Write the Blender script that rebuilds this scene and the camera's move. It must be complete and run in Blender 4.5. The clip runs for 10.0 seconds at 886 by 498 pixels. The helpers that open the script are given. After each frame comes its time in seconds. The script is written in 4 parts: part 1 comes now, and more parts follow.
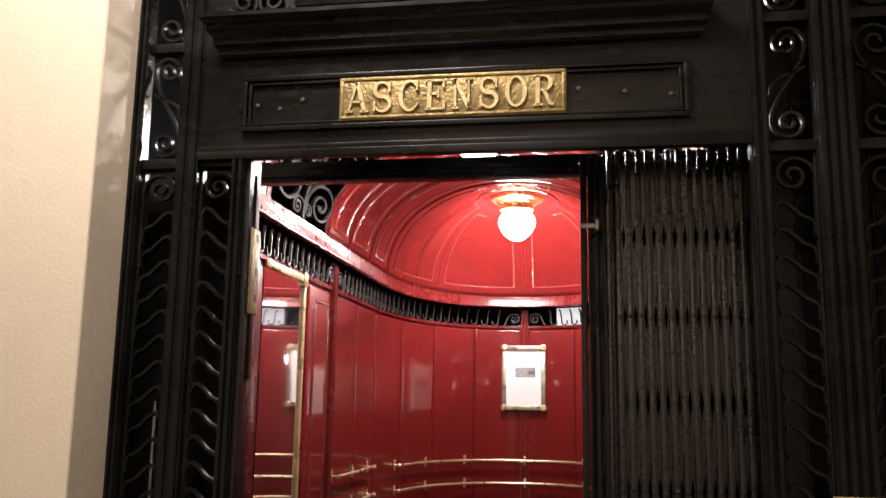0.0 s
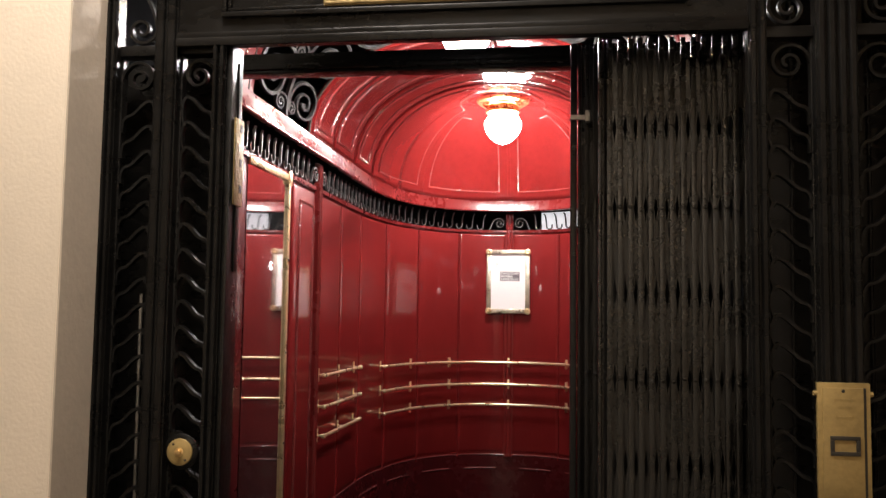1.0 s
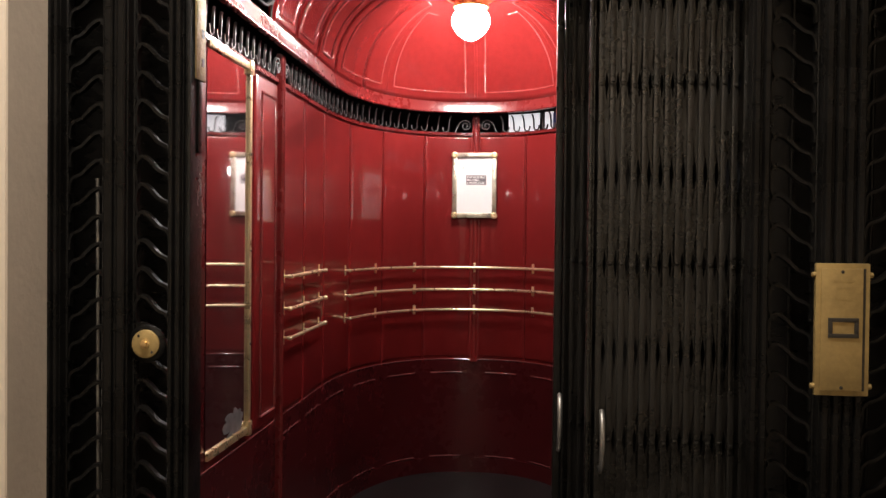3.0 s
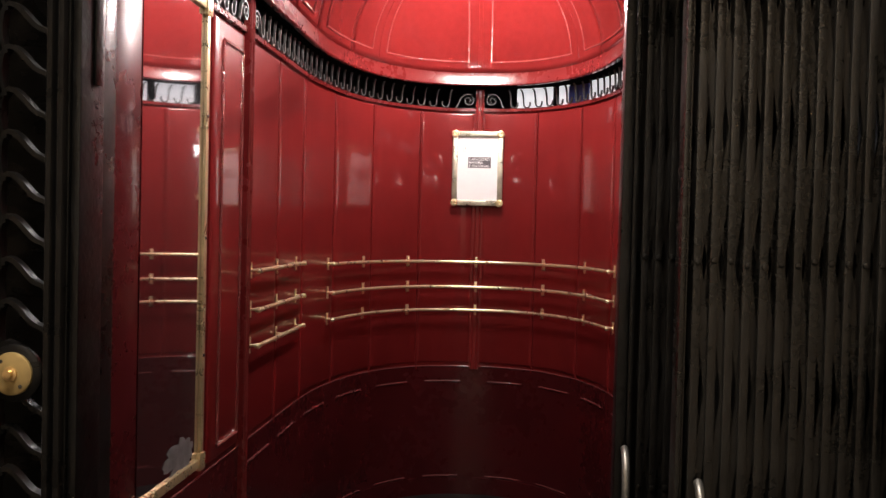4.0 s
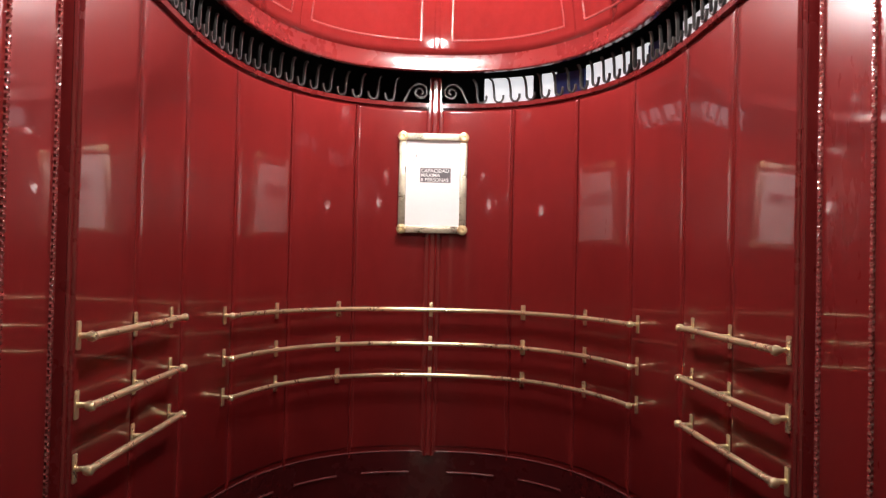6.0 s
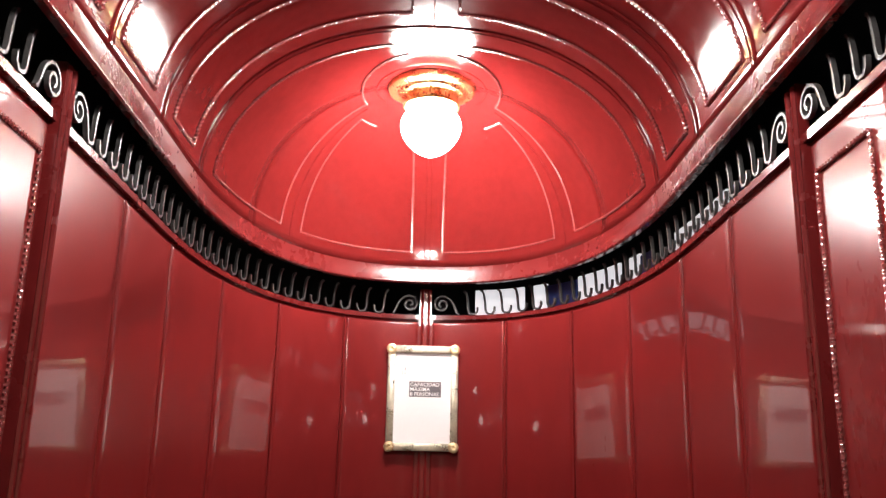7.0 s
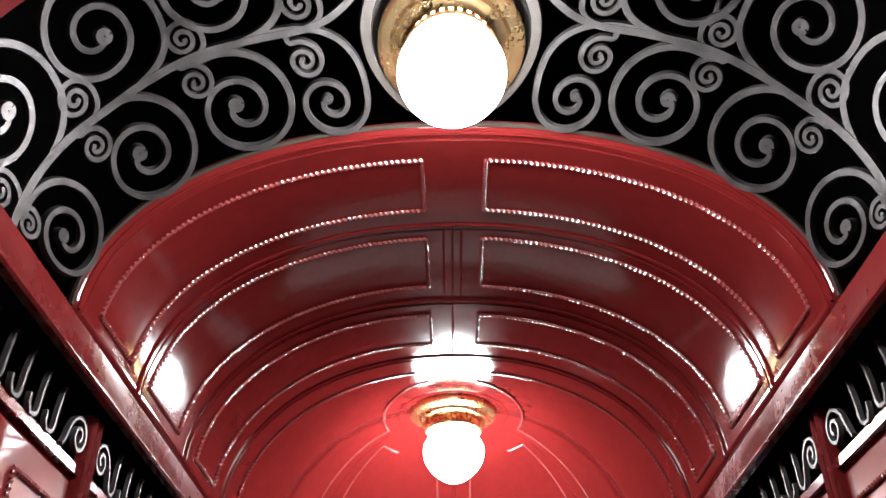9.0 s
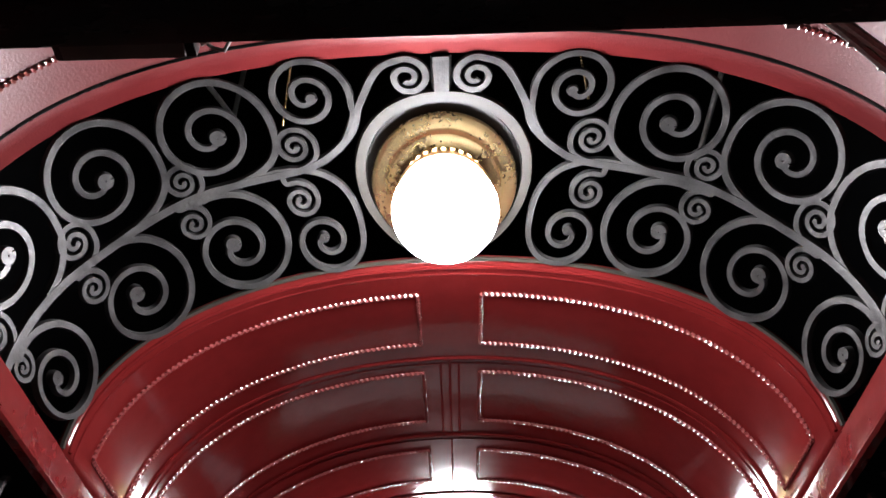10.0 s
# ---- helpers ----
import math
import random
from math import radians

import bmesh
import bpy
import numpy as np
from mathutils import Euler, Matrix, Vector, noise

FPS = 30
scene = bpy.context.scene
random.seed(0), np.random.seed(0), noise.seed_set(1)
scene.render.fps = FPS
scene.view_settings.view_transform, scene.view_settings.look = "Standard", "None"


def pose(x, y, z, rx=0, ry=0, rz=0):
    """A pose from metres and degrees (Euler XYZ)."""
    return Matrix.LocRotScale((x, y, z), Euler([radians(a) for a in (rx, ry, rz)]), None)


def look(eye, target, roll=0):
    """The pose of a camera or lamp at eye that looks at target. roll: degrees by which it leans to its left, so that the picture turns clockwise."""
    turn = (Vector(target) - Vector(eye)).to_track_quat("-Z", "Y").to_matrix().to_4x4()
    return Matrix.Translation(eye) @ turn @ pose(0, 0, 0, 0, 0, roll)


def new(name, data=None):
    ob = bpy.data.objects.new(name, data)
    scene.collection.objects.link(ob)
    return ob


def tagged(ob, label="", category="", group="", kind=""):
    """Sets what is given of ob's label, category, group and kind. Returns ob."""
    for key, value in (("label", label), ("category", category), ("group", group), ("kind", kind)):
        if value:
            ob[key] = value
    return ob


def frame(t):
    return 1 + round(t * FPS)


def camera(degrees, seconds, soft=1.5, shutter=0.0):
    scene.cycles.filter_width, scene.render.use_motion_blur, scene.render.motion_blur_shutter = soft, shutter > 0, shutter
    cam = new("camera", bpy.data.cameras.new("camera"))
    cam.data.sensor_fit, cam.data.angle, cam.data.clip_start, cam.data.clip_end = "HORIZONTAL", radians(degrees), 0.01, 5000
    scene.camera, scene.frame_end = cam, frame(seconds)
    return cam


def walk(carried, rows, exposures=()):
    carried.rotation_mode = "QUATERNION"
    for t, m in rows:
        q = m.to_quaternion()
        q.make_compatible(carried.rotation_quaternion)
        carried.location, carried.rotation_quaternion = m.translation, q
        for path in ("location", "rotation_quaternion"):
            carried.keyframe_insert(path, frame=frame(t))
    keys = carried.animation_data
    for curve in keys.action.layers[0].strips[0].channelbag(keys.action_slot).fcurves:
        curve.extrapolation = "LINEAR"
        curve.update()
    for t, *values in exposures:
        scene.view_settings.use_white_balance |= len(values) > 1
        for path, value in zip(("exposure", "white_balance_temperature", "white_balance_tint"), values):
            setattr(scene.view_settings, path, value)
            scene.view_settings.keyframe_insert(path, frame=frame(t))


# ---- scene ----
cam = camera(52.9, 10.0)

PATH = [
    (0, (0.376, -2.548, 1.401), (0.054, -0.605, 1.746), 0.9),
    (0.5, (0.367, -2.533, 1.386), (0.05, -0.577, 1.657), 1.0),
    (1, (0.36, -2.52, 1.356), (0.075, -0.546, 1.507), 0.8),
    (1.5, (0.354, -2.509, 1.327), (0.104, -0.526, 1.377), 0.8),
    (2, (0.336, -2.512, 1.301), (0.131, -0.522, 1.315), 0.4),
    (2.5, (0.33, -2.51, 1.284), (0.127, -0.52, 1.284), 0.7),
    (2.7, (0.312, -2.495, 1.288), (0.124, -0.505, 1.27), 0.5),
    (4, (0.187, -1.793, 1.264), (0.029, 0.2, 1.216), 1.4),
    (4.5, (0.049, -1.45, 1.271), (0.004, 0.55, 1.236), 0.6),
    (5, (-0.018, -1.156, 1.243), (0.025, 0.841, 1.154), 0.1),
    (5.2, (-0.014, -1.021, 1.23), (0.008, 0.977, 1.149), 0.3),
    (6.3, (-0.024, -0.55, 1.254), (0.02, 1.443, 1.415), 1.5),
    (6.5, (-0.019, -0.524, 1.254), (0.025, 1.458, 1.522), 1.5),
    (7, (-0.008, -0.521, 1.256), (0.032, 1.411, 1.774), 1.2),
    (7.5, (-0.026, -0.543, 1.277), (0.01, 1.337, 1.958), 1.0),
    (8, (-0.029, -0.554, 1.284), (-0.015, 1.25, 2.147), 0.8),
    (8.5, (-0.019, -0.556, 1.299), (-0.019, 1.168, 2.314), 0.3),
    (9, (-0.008, -0.552, 1.305), (-0.021, 1.096, 2.438), -0.4),
    (9.5, (-0.004, -0.557, 1.31), (-0.026, 1.024, 2.535), -0.6),
    (10, (-0.002, -0.563, 1.311), (-0.007, 0.906, 2.668), -1.6),
]
EXPOSURES = [(0, 0.38, 6500, 10), (2.7, 0.38, 6500, 10), (4, 0.34, 6500, 10), (6.5, 0.45, 6500, 10), (7.5, 0.2, 6450, 10), (8.3, -0.05, 6300, 10), (9, -0.4, 6100, 10), (10, -0.6, 5950, 10)]
walk(cam, [(t, look(e, g, r)) for t, e, g, r in PATH], EXPOSURES)

# ---- light ----
world = bpy.data.worlds.new("world")
scene.world = world
world.use_nodes = True
world.node_tree.nodes["Background"].inputs[0].default_value = (0.9, 0.75, 0.6, 1)
world.node_tree.nodes["Background"].inputs[1].default_value = 0.004


def area_lamp(name, eye, target, w, h, watts, colour):
    data = bpy.data.lights.new(name, "AREA")
    data.shape, data.size, data.size_y, data.energy, data.color = "RECTANGLE", w, h, watts, colour
    ob = new(name, data)
    ob.matrix_world = look(eye, target)
    return ob


# the lamp of the landing, over and behind the visitor
area_lamp("landing_light", (-0.35, -1.55, 3.36), (-0.35, -1.6, 0), 0.8, 0.6, 64, (1.0, 0.89, 0.79))

# unseen fill lamp, added to brighten the wall behind the visitor
area_lamp("rear_fill", (0.0, -4.2, 3.3), (0.0, -4.9, 2.0), 1.6, 0.3, 30, (1.0, 0.90, 0.80))


# ---- materials ----
def material(name, base, rough, metal=0.0, coat=0.0, vary=0.0, scale=6.0, bump=0.0, bump_scale=40.0, rough_vary=0.0, stretch=(1, 1, 1), spec=0.5, coat_rough=0.05):
    """A painted, metal or plaster surface with variation at two scales and a fine relief."""
    m = bpy.data.materials.new(name)
    m.use_nodes = True
    nt = m.node_tree
    b = nt.nodes["Principled BSDF"]
    b.inputs["Metallic"].default_value = metal
    b.inputs["Coat Weight"].default_value = coat
    b.inputs["Coat Roughness"].default_value = coat_rough
    b.inputs["Specular IOR Level"].default_value = spec
    tc = nt.nodes.new("ShaderNodeTexCoord")
    mp = nt.nodes.new("ShaderNodeMapping")
    mp.inputs["Scale"].default_value = stretch
    geo = nt.nodes.new("ShaderNodeNewGeometry")
    nt.links.new(geo.outputs["Position"], mp.inputs["Vector"])
    big = nt.nodes.new("ShaderNodeTexNoise")
    big.inputs["Scale"].default_value, big.inputs["Detail"].default_value = scale, 5
    small = nt.nodes.new("ShaderNodeTexNoise")
    small.inputs["Scale"].default_value, small.inputs["Detail"].default_value = scale * 11, 4
    nt.links.new(mp.outputs[0], big.inputs["Vector"])
    nt.links.new(mp.outputs[0], small.inputs["Vector"])
    mixn = nt.nodes.new("ShaderNodeMath")
    mixn.operation = "MULTIPLY_ADD"
    nt.links.new(small.outputs["Fac"], mixn.inputs[0])
    mixn.inputs[1].default_value = 0.45
    nt.links.new(big.outputs["Fac"], mixn.inputs[2])
    ramp = nt.nodes.new("ShaderNodeMapRange")
    ramp.inputs[1].default_value, ramp.inputs[2].default_value = 0.45, 1.0
    nt.links.new(mixn.outputs[0], ramp.inputs[0])
    col = nt.nodes.new("ShaderNodeMix")
    col.data_type = "RGBA"
    lo = [max(0.0, c * (1 - vary)) for c in base]
    hi = [min(1.0, c * (1 + vary)) for c in base]
    col.inputs[6].default_value, col.inputs[7].default_value = (*lo, 1), (*hi, 1)
    nt.links.new(ramp.outputs[0], col.inputs[0])
    nt.links.new(col.outputs[2], b.inputs["Base Color"])
    rr = nt.nodes.new("ShaderNodeMapRange")
    rr.inputs[3].default_value, rr.inputs[4].default_value = max(0.02, rough - rough_vary), rough + rough_vary
    nt.links.new(ramp.outputs[0], rr.inputs[0])
    nt.links.new(rr.outputs[0], b.inputs["Roughness"])
    if bump:
        bn = nt.nodes.new("ShaderNodeTexNoise")
        bn.inputs["Scale"].default_value, bn.inputs["Detail"].default_value = bump_scale, 3
        nt.links.new(mp.outputs[0], bn.inputs["Vector"])
        bp = nt.nodes.new("ShaderNodeBump")
        bp.inputs["Strength"].default_value, bp.inputs["Distance"].default_value = bump, 0.004
        nt.links.new(bn.outputs["Fac"], bp.inputs["Height"])
        nt.links.new(bp.outputs[0], b.inputs["Normal"])
        nt.links.new(bp.outputs[0], b.inputs["Coat Normal"])
    return m


def glow(name, colour, strength):
    m = bpy.data.materials.new(name)
    m.use_nodes = True
    b = m.node_tree.nodes["Principled BSDF"]
    b.inputs["Base Color"].default_value = (0.9, 0.9, 0.88, 1)
    b.inputs["Emission Color"].default_value = (*colour, 1)
    b.inputs["Emission Strength"].default_value = strength
    return m


RED = material("red_lacquer", (0.168, 0.0135, 0.0135), 0.30, coat=0.55, coat_rough=0.045, spec=0.10, vary=0.12, scale=2.2, bump=0.022, bump_scale=9, rough_vary=0.03, stretch=(1, 1, 0.5))
VAULT_RED = material("red_lacquer_vault", (0.122, 0.0100, 0.0098), 0.115, coat=0.20, coat_rough=0.04, spec=0.18, vary=0.16, scale=2.5, bump=0.09, bump_scale=24, rough_vary=0.035)
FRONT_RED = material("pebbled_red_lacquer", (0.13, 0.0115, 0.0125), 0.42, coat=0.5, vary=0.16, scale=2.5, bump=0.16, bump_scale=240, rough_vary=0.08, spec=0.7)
CORNICE_RED = material("worn_red_lacquer", (0.125, 0.0105, 0.0105), 0.27, coat=0.35, coat_rough=0.06, vary=0.16, scale=3, bump=0.07, bump_scale=60, rough_vary=0.08, spec=0.40)
DADO_RED = material("maroon_lacquer", (0.055, 0.006, 0.007), 0.28, coat=0.3, vary=0.2, scale=2.2, bump=0.06, bump_scale=14, rough_vary=0.07, spec=0.3)
ROPE = material("red_lacquer_rope", (0.24, 0.05, 0.048), 0.10, coat=1.0, coat_rough=0.06, vary=0.2, scale=20, spec=0.8)
# paler than the lacquer, the glint of the dado edges put into the colour
EDGE_GLINT = material("pale_edge_glint", (0.17, 0.045, 0.045), 0.22, coat=0.8, vary=0.2, scale=20)
BLACK = material("black_gloss_paint", (0.0062, 0.0058, 0.0053), 0.30, coat=0.0, spec=0.24, vary=0.5, scale=5, bump=0.16, bump_scale=30, rough_vary=0.16, stretch=(0.4, 1, 1))
GATE = material("worn_black_iron", (0.0036, 0.0034, 0.0031), 0.36, vary=0.5, scale=9, bump=0.3, bump_scale=80, rough_vary=0.15, spec=0.30)
# lighter copy of the gate iron, the landing's light put into its colour
LANDING_GATE = material("gate_iron_lit_copy", (0.0085, 0.0079, 0.0066), 0.30, vary=0.7, scale=9, bump=0.25, bump_scale=60, rough_vary=0.16, spec=0.52)
IRON = material("grey_wrought_iron", (0.064, 0.061, 0.060), 0.42, metal=0.5, vary=0.45, scale=26, bump=0.30, bump_scale=110, rough_vary=0.12)
BRASS = material("polished_brass", (0.82, 0.59, 0.28), 0.28, metal=0.95, vary=0.1, scale=12, bump=0.10, bump_scale=60, rough_vary=0.08)
OLD_BRASS = material("aged_brass", (0.26, 0.19, 0.085), 0.45, metal=0.7, vary=0.45, scale=16, bump=0.6, bump_scale=110, rough_vary=0.12)
LETTER_BRASS = material("rubbed_brass", (0.66, 0.53, 0.30), 0.36, metal=0.75, vary=0.3, scale=20, bump=0.3, bump_scale=90)
PLATE_BRASS = material("worn_golden_brass", (0.44, 0.32, 0.13), 0.42, metal=0.55, vary=0.25, scale=10, bump=0.15, bump_scale=90, rough_vary=0.10)
PALE_BRASS = material("pale_brass", (0.80, 0.63, 0.36), 0.30, metal=0.72, vary=0.2, scale=14, bump=0.2, bump_scale=70, rough_vary=0.08)
RAIL_BRASS = material("bright_rail_brass", (0.95, 0.79, 0.50), 0.30, metal=0.80, vary=0.12, scale=14, bump=0.08, bump_scale=60, rough_vary=0.06)
FRAME_BRASS = material("grey_worn_brass", (0.60, 0.54, 0.42), 0.32, metal=0.85, vary=0.35, scale=18, bump=0.25, bump_scale=70, rough_vary=0.10)
CREAM = material("cream_wall_paint", (0.72, 0.63, 0.51), 0.75, vary=0.05, scale=2, bump=0.15, bump_scale=120)
PLASTER = material("plaster_and_shaded_cream", (0.55, 0.47, 0.38), 0.8, vary=0.10, scale=5, bump=0.3, bump_scale=60)
SHAFT = material("dark_shaft", (0.012, 0.012, 0.014), 0.8, vary=0.4, scale=3)
FLOOR = material("dark_floor", (0.014, 0.012, 0.012), 0.4, vary=0.3, scale=6, bump=0.1)
STONE = material("landing_stone", (0.055, 0.048, 0.042), 0.5, vary=0.2, scale=4)
PAPER = material("white_paper", (0.90, 0.90, 0.89), 0.5, vary=0.02, scale=6)
GREY_INK = material("grey_print", (0.13, 0.12, 0.13), 0.5, vary=0.1, scale=30)
PALE_INK = material("pale_print", (0.55, 0.54, 0.54), 0.5, vary=0.1, scale=30)
DARK = material("dark_bronze", (0.035, 0.03, 0.024), 0.4, vary=0.3, scale=20)
STEEL = material("worn_steel", (0.34, 0.33, 0.31), 0.42, metal=0.85, vary=0.45, scale=22, bump=0.35, bump_scale=70)
GLOBE = glow("lit_opal_glass", (1.0, 0.95, 0.91), 130)
FRONT_GLOBE = glow("bright_opal_glass", (1.0, 0.95, 0.92), 175)
# glow put into white sheets that no lamp reaches
GLOW_SHEET = glow("glowing_white_sheet", (0.92, 0.95, 1.0), 0.55)
BLUE = material("blue_sheet", (0.03, 0.06, 0.25), 0.5, vary=0.2, scale=12)
FOXED = material("foxed_silvering", (0.15, 0.14, 0.14), 0.5, vary=0.4, scale=30)
MIRROR = material("old_mirror", (0.74, 0.71, 0.72), 0.03, metal=0.985, vary=0.05, scale=3, rough_vary=0.015)

ZF = -0.09          # floor of cabin and landing


# ---- mesh helpers ----
def mesh_of(name, bm, mat, smooth=True):
    me = bpy.data.meshes.new(name)
    bmesh.ops.recalc_face_normals(bm, faces=bm.faces)
    bm.to_mesh(me)
    bm.free()
    if mat:
        me.materials.append(mat)
    if smooth:
        me.shade_smooth()
        me.set_sharp_from_angle(angle=radians(38))
    return me


def part(name, bm, mat, parent=None, label="", smooth=True):
    ob = new(name, bm if isinstance(bm, bpy.types.Mesh) else mesh_of(name, bm, mat, smooth))
    if parent is not None:
        ob.parent = parent
    if label:
        ob["label"] = label
    return ob


def thing(name, label, category, group="", at=(0, 0, 0)):
    ob = new(name)
    ob.location = at
    ob.empty_display_size = 0.05
    return tagged(ob, label, category, group)


def structure(name, bm, mat, label, category="wall"):
    return tagged(part(name, bm, mat), label, category, kind="structure")


def box(bm, x0, x1, y0, y1, z0, z1, bevel=0.0):
    """Adds a box, with rounded edges where bevel is given."""
    b2 = bmesh.new()
    bmesh.ops.create_cube(b2, size=1)
    for v in b2.verts:
        v.co = Vector(((x0 + x1) / 2 + v.co.x * (x1 - x0), (y0 + y1) / 2 + v.co.y * (y1 - y0), (z0 + z1) / 2 + v.co.z * (z1 - z0)))
    if bevel:
        bmesh.ops.bevel(b2, geom=b2.edges[:], offset=bevel, segments=2, affect="EDGES", profile=0.6)
    add(bm, b2)


def add(bm, other, m=None):
    """Joins other into bm, moved by m."""
    idx = {}
    for v in other.verts:
        idx[v.index] = bm.verts.new(m @ v.co if m else v.co)
    for f in other.faces:
        try:
            bm.faces.new([idx[v.index] for v in f.verts])
        except ValueError:
            pass
    other.free()


def boxes(*rows, bevel=0.0):
    bm = bmesh.new()
    for r in rows:
        box(bm, *r, bevel=bevel)
    return bm


def grid(bm, rows):
    """Joins rows of points into a sheet of quads."""
    vs = [[bm.verts.new(p) for p in r] for r in rows]
    for a, b in zip(vs, vs[1:]):
        for i in range(len(a) - 1):
            bm.faces.new((a[i], a[i + 1], b[i + 1], b[i]))
    return vs


def lathe(profile, steps=32, m=None):
    """A turned body about z from rows of (radius, height)."""
    bm = bmesh.new()
    rows = []
    for r, z in profile:
        rows.append([bm.verts.new((r * math.cos(2 * math.pi * i / steps), r * math.sin(2 * math.pi * i / steps), z)) for i in range(steps)] if r > 1e-5 else [bm.verts.new((0, 0, z))])
    for a, b in zip(rows, rows[1:]):
        for i in range(steps):
            j = (i + 1) % steps
            if len(a) == 1 and len(b) == 1:
                continue
            if len(a) == 1:
                bm.faces.new((a[0], b[i], b[j]))
            elif len(b) == 1:
                bm.faces.new((a[i], b[0], a[j]))
            else:
                bm.faces.new((a[i], b[i], b[j], a[j]))
    if m:
        bm.transform(m)
    return bm


def frames(pts):
    """Tangent and two normals at each point of a line."""
    out, up = [], None
    for i, p in enumerate(pts):
        t = (pts[min(i + 1, len(pts) - 1)] - pts[max(i - 1, 0)]).normalized()
        if up is None:
            up = Vector((0, 0, 1)) if abs(t.z) < 0.8 else Vector((1, 0, 0))
        n = (up - t * up.dot(t)).normalized()
        up = n
        out.append((t, n, t.cross(n)))
    return out


def tube(bm, pts, radius, sides=8, twist=None):
    """A round bar along pts; twist=(depth, pitch) makes a two-strand rope of it."""
    pts = [Vector(p) for p in pts]
    rings, run = [], 0.0
    for i, (p, (t, n, b)) in enumerate(zip(pts, frames(pts))):
        if i:
            run += (p - pts[i - 1]).length
        ring = []
        for k in range(sides):
            a = 2 * math.pi * k / sides
            r = radius * (1 + twist[0] * math.cos(2 * a + 2 * math.pi * run / twist[1])) if twist else radius
            ring.append(bm.verts.new(p + (n * math.cos(a) + b * math.sin(a)) * r))
        rings.append(ring)
    for a, b in zip(rings, rings[1:]):
        for k in range(sides):
            bm.faces.new((a[k], a[(k + 1) % sides], b[(k + 1) % sides], b[k]))
    bm.faces.new(rings[0])
    bm.faces.new(list(reversed(rings[-1])))


def resample(pts, step):
    pts = [Vector(p) for p in pts]
    run = [0.0]
    for a, b in zip(pts, pts[1:]):
        run.append(run[-1] + (b - a).length)
    n = max(2, int(run[-1] / step))
    return [Vector([float(np.interp(run[-1] * i / n, run, [p[k] for p in pts])) for k in range(3)]) for i in range(n + 1)]


def rope(bm, pts, radius=0.0034, pitch=0.0110):
    tube(bm, resample(pts, 0.0016), radius, 6, (0.58, pitch))


def ribbon(bm, uv, width, thick, place):
    """A flat bar along the line uv of a sheet. place(u, v, h) gives the point h above the sheet. width may be a function of 0..1."""
    n = len(uv)
    rings = []
    for i, (u, v) in enumerate(uv):
        a, b = uv[max(i - 1, 0)], uv[min(i + 1, n - 1)]
        du, dv = b[0] - a[0], b[1] - a[1]
        l = math.hypot(du, dv) or 1
        w = (width(i / (n - 1)) if callable(width) else width) / 2
        nu, nv = -dv / l * w, du / l * w
        rings.append([bm.verts.new(place(u + nu * s, v + nv * s, h)) for s, h in ((1, 0), (0.75, thick), (-0.75, thick), (-1, 0))])
    for a, b in zip(rings, rings[1:]):
        for k in range(4):
            bm.faces.new((a[k], a[(k + 1) % 4], b[(k + 1) % 4], b[k]))
    bm.faces.new(rings[0])
    bm.faces.new(list(reversed(rings[-1])))


def scroll(cu, cv, radius, start, turns=1.9, steps=46, inner=0.14):
    """A spiral line round (cu, cv), from the outside in; turns < 0 winds the other way."""
    out = []
    for i in range(steps + 1):
        f = i / steps
        r = radius * (1 - (1 - inner) * f ** 0.85)
        a = radians(start) + 2 * math.pi * turns * f
        out.append((cu + r * math.cos(a), cv + r * math.sin(a)))
    return out


def bezier(p0, p1, p2, p3, n=10):
    return [tuple((1 - f) ** 3 * a + 3 * f * (1 - f) ** 2 * b + 3 * f * f * (1 - f) * c + f ** 3 * d for a, b, c, d in zip(p0, p1, p2, p3)) for f in [i / n for i in range(n + 1)]]


# ---- plan of the cabin ----
HALF, YC, DEEP, POWER, FRONT = 0.663, 1.55, 1.17, 2.4, 0.02


def plan_line(half, deep, front):
    """Points from the middle of the back wall round the right side to the front, with the run along them."""
    pts = []
    for i in range(241):
        a = math.pi / 2 * i / 240
        pts.append((half * math.sin(a) ** (2 / POWER), YC + deep * math.cos(a) ** (2 / POWER)))
    for i in range(1, 60):
        pts.append((half, YC + (front - YC) * i / 59))
    p = np.array(pts)
    run = np.concatenate([[0], np.cumsum(np.hypot(*np.diff(p, axis=0).T))])
    return p, run


PLAN, RUN = plan_line(HALF, DEEP, FRONT)
TX, TY = np.gradient(PLAN[:, 0], RUN), np.gradient(PLAN[:, 1], RUN)


def wall_at(s, off=0.0):
    """The plan point at s along the wall from the middle of the back (right is positive), off metres inwards; and the heading of the wall there."""
    a = abs(s)
    x, y = np.interp(a, RUN, PLAN[:, 0]), np.interp(a, RUN, PLAN[:, 1])
    tx, ty = np.interp(a, RUN, TX), np.interp(a, RUN, TY)
    l = math.hypot(tx, ty)
    tx, ty = tx / l, ty / l
    x, y = x + ty * off, y - tx * off
    return (x if s >= 0 else -x, y, math.atan2(ty, tx) if s >= 0 else math.atan2(-ty, tx))


def run_at(y):
    """How far along the wall from the middle of the back its point at depth y lies."""
    return float(np.interp(-y, -PLAN[:, 1], RUN))


def wall_point(s, z, off):
    x, y, _ = wall_at(s, off)
    return Vector((x, y, z))


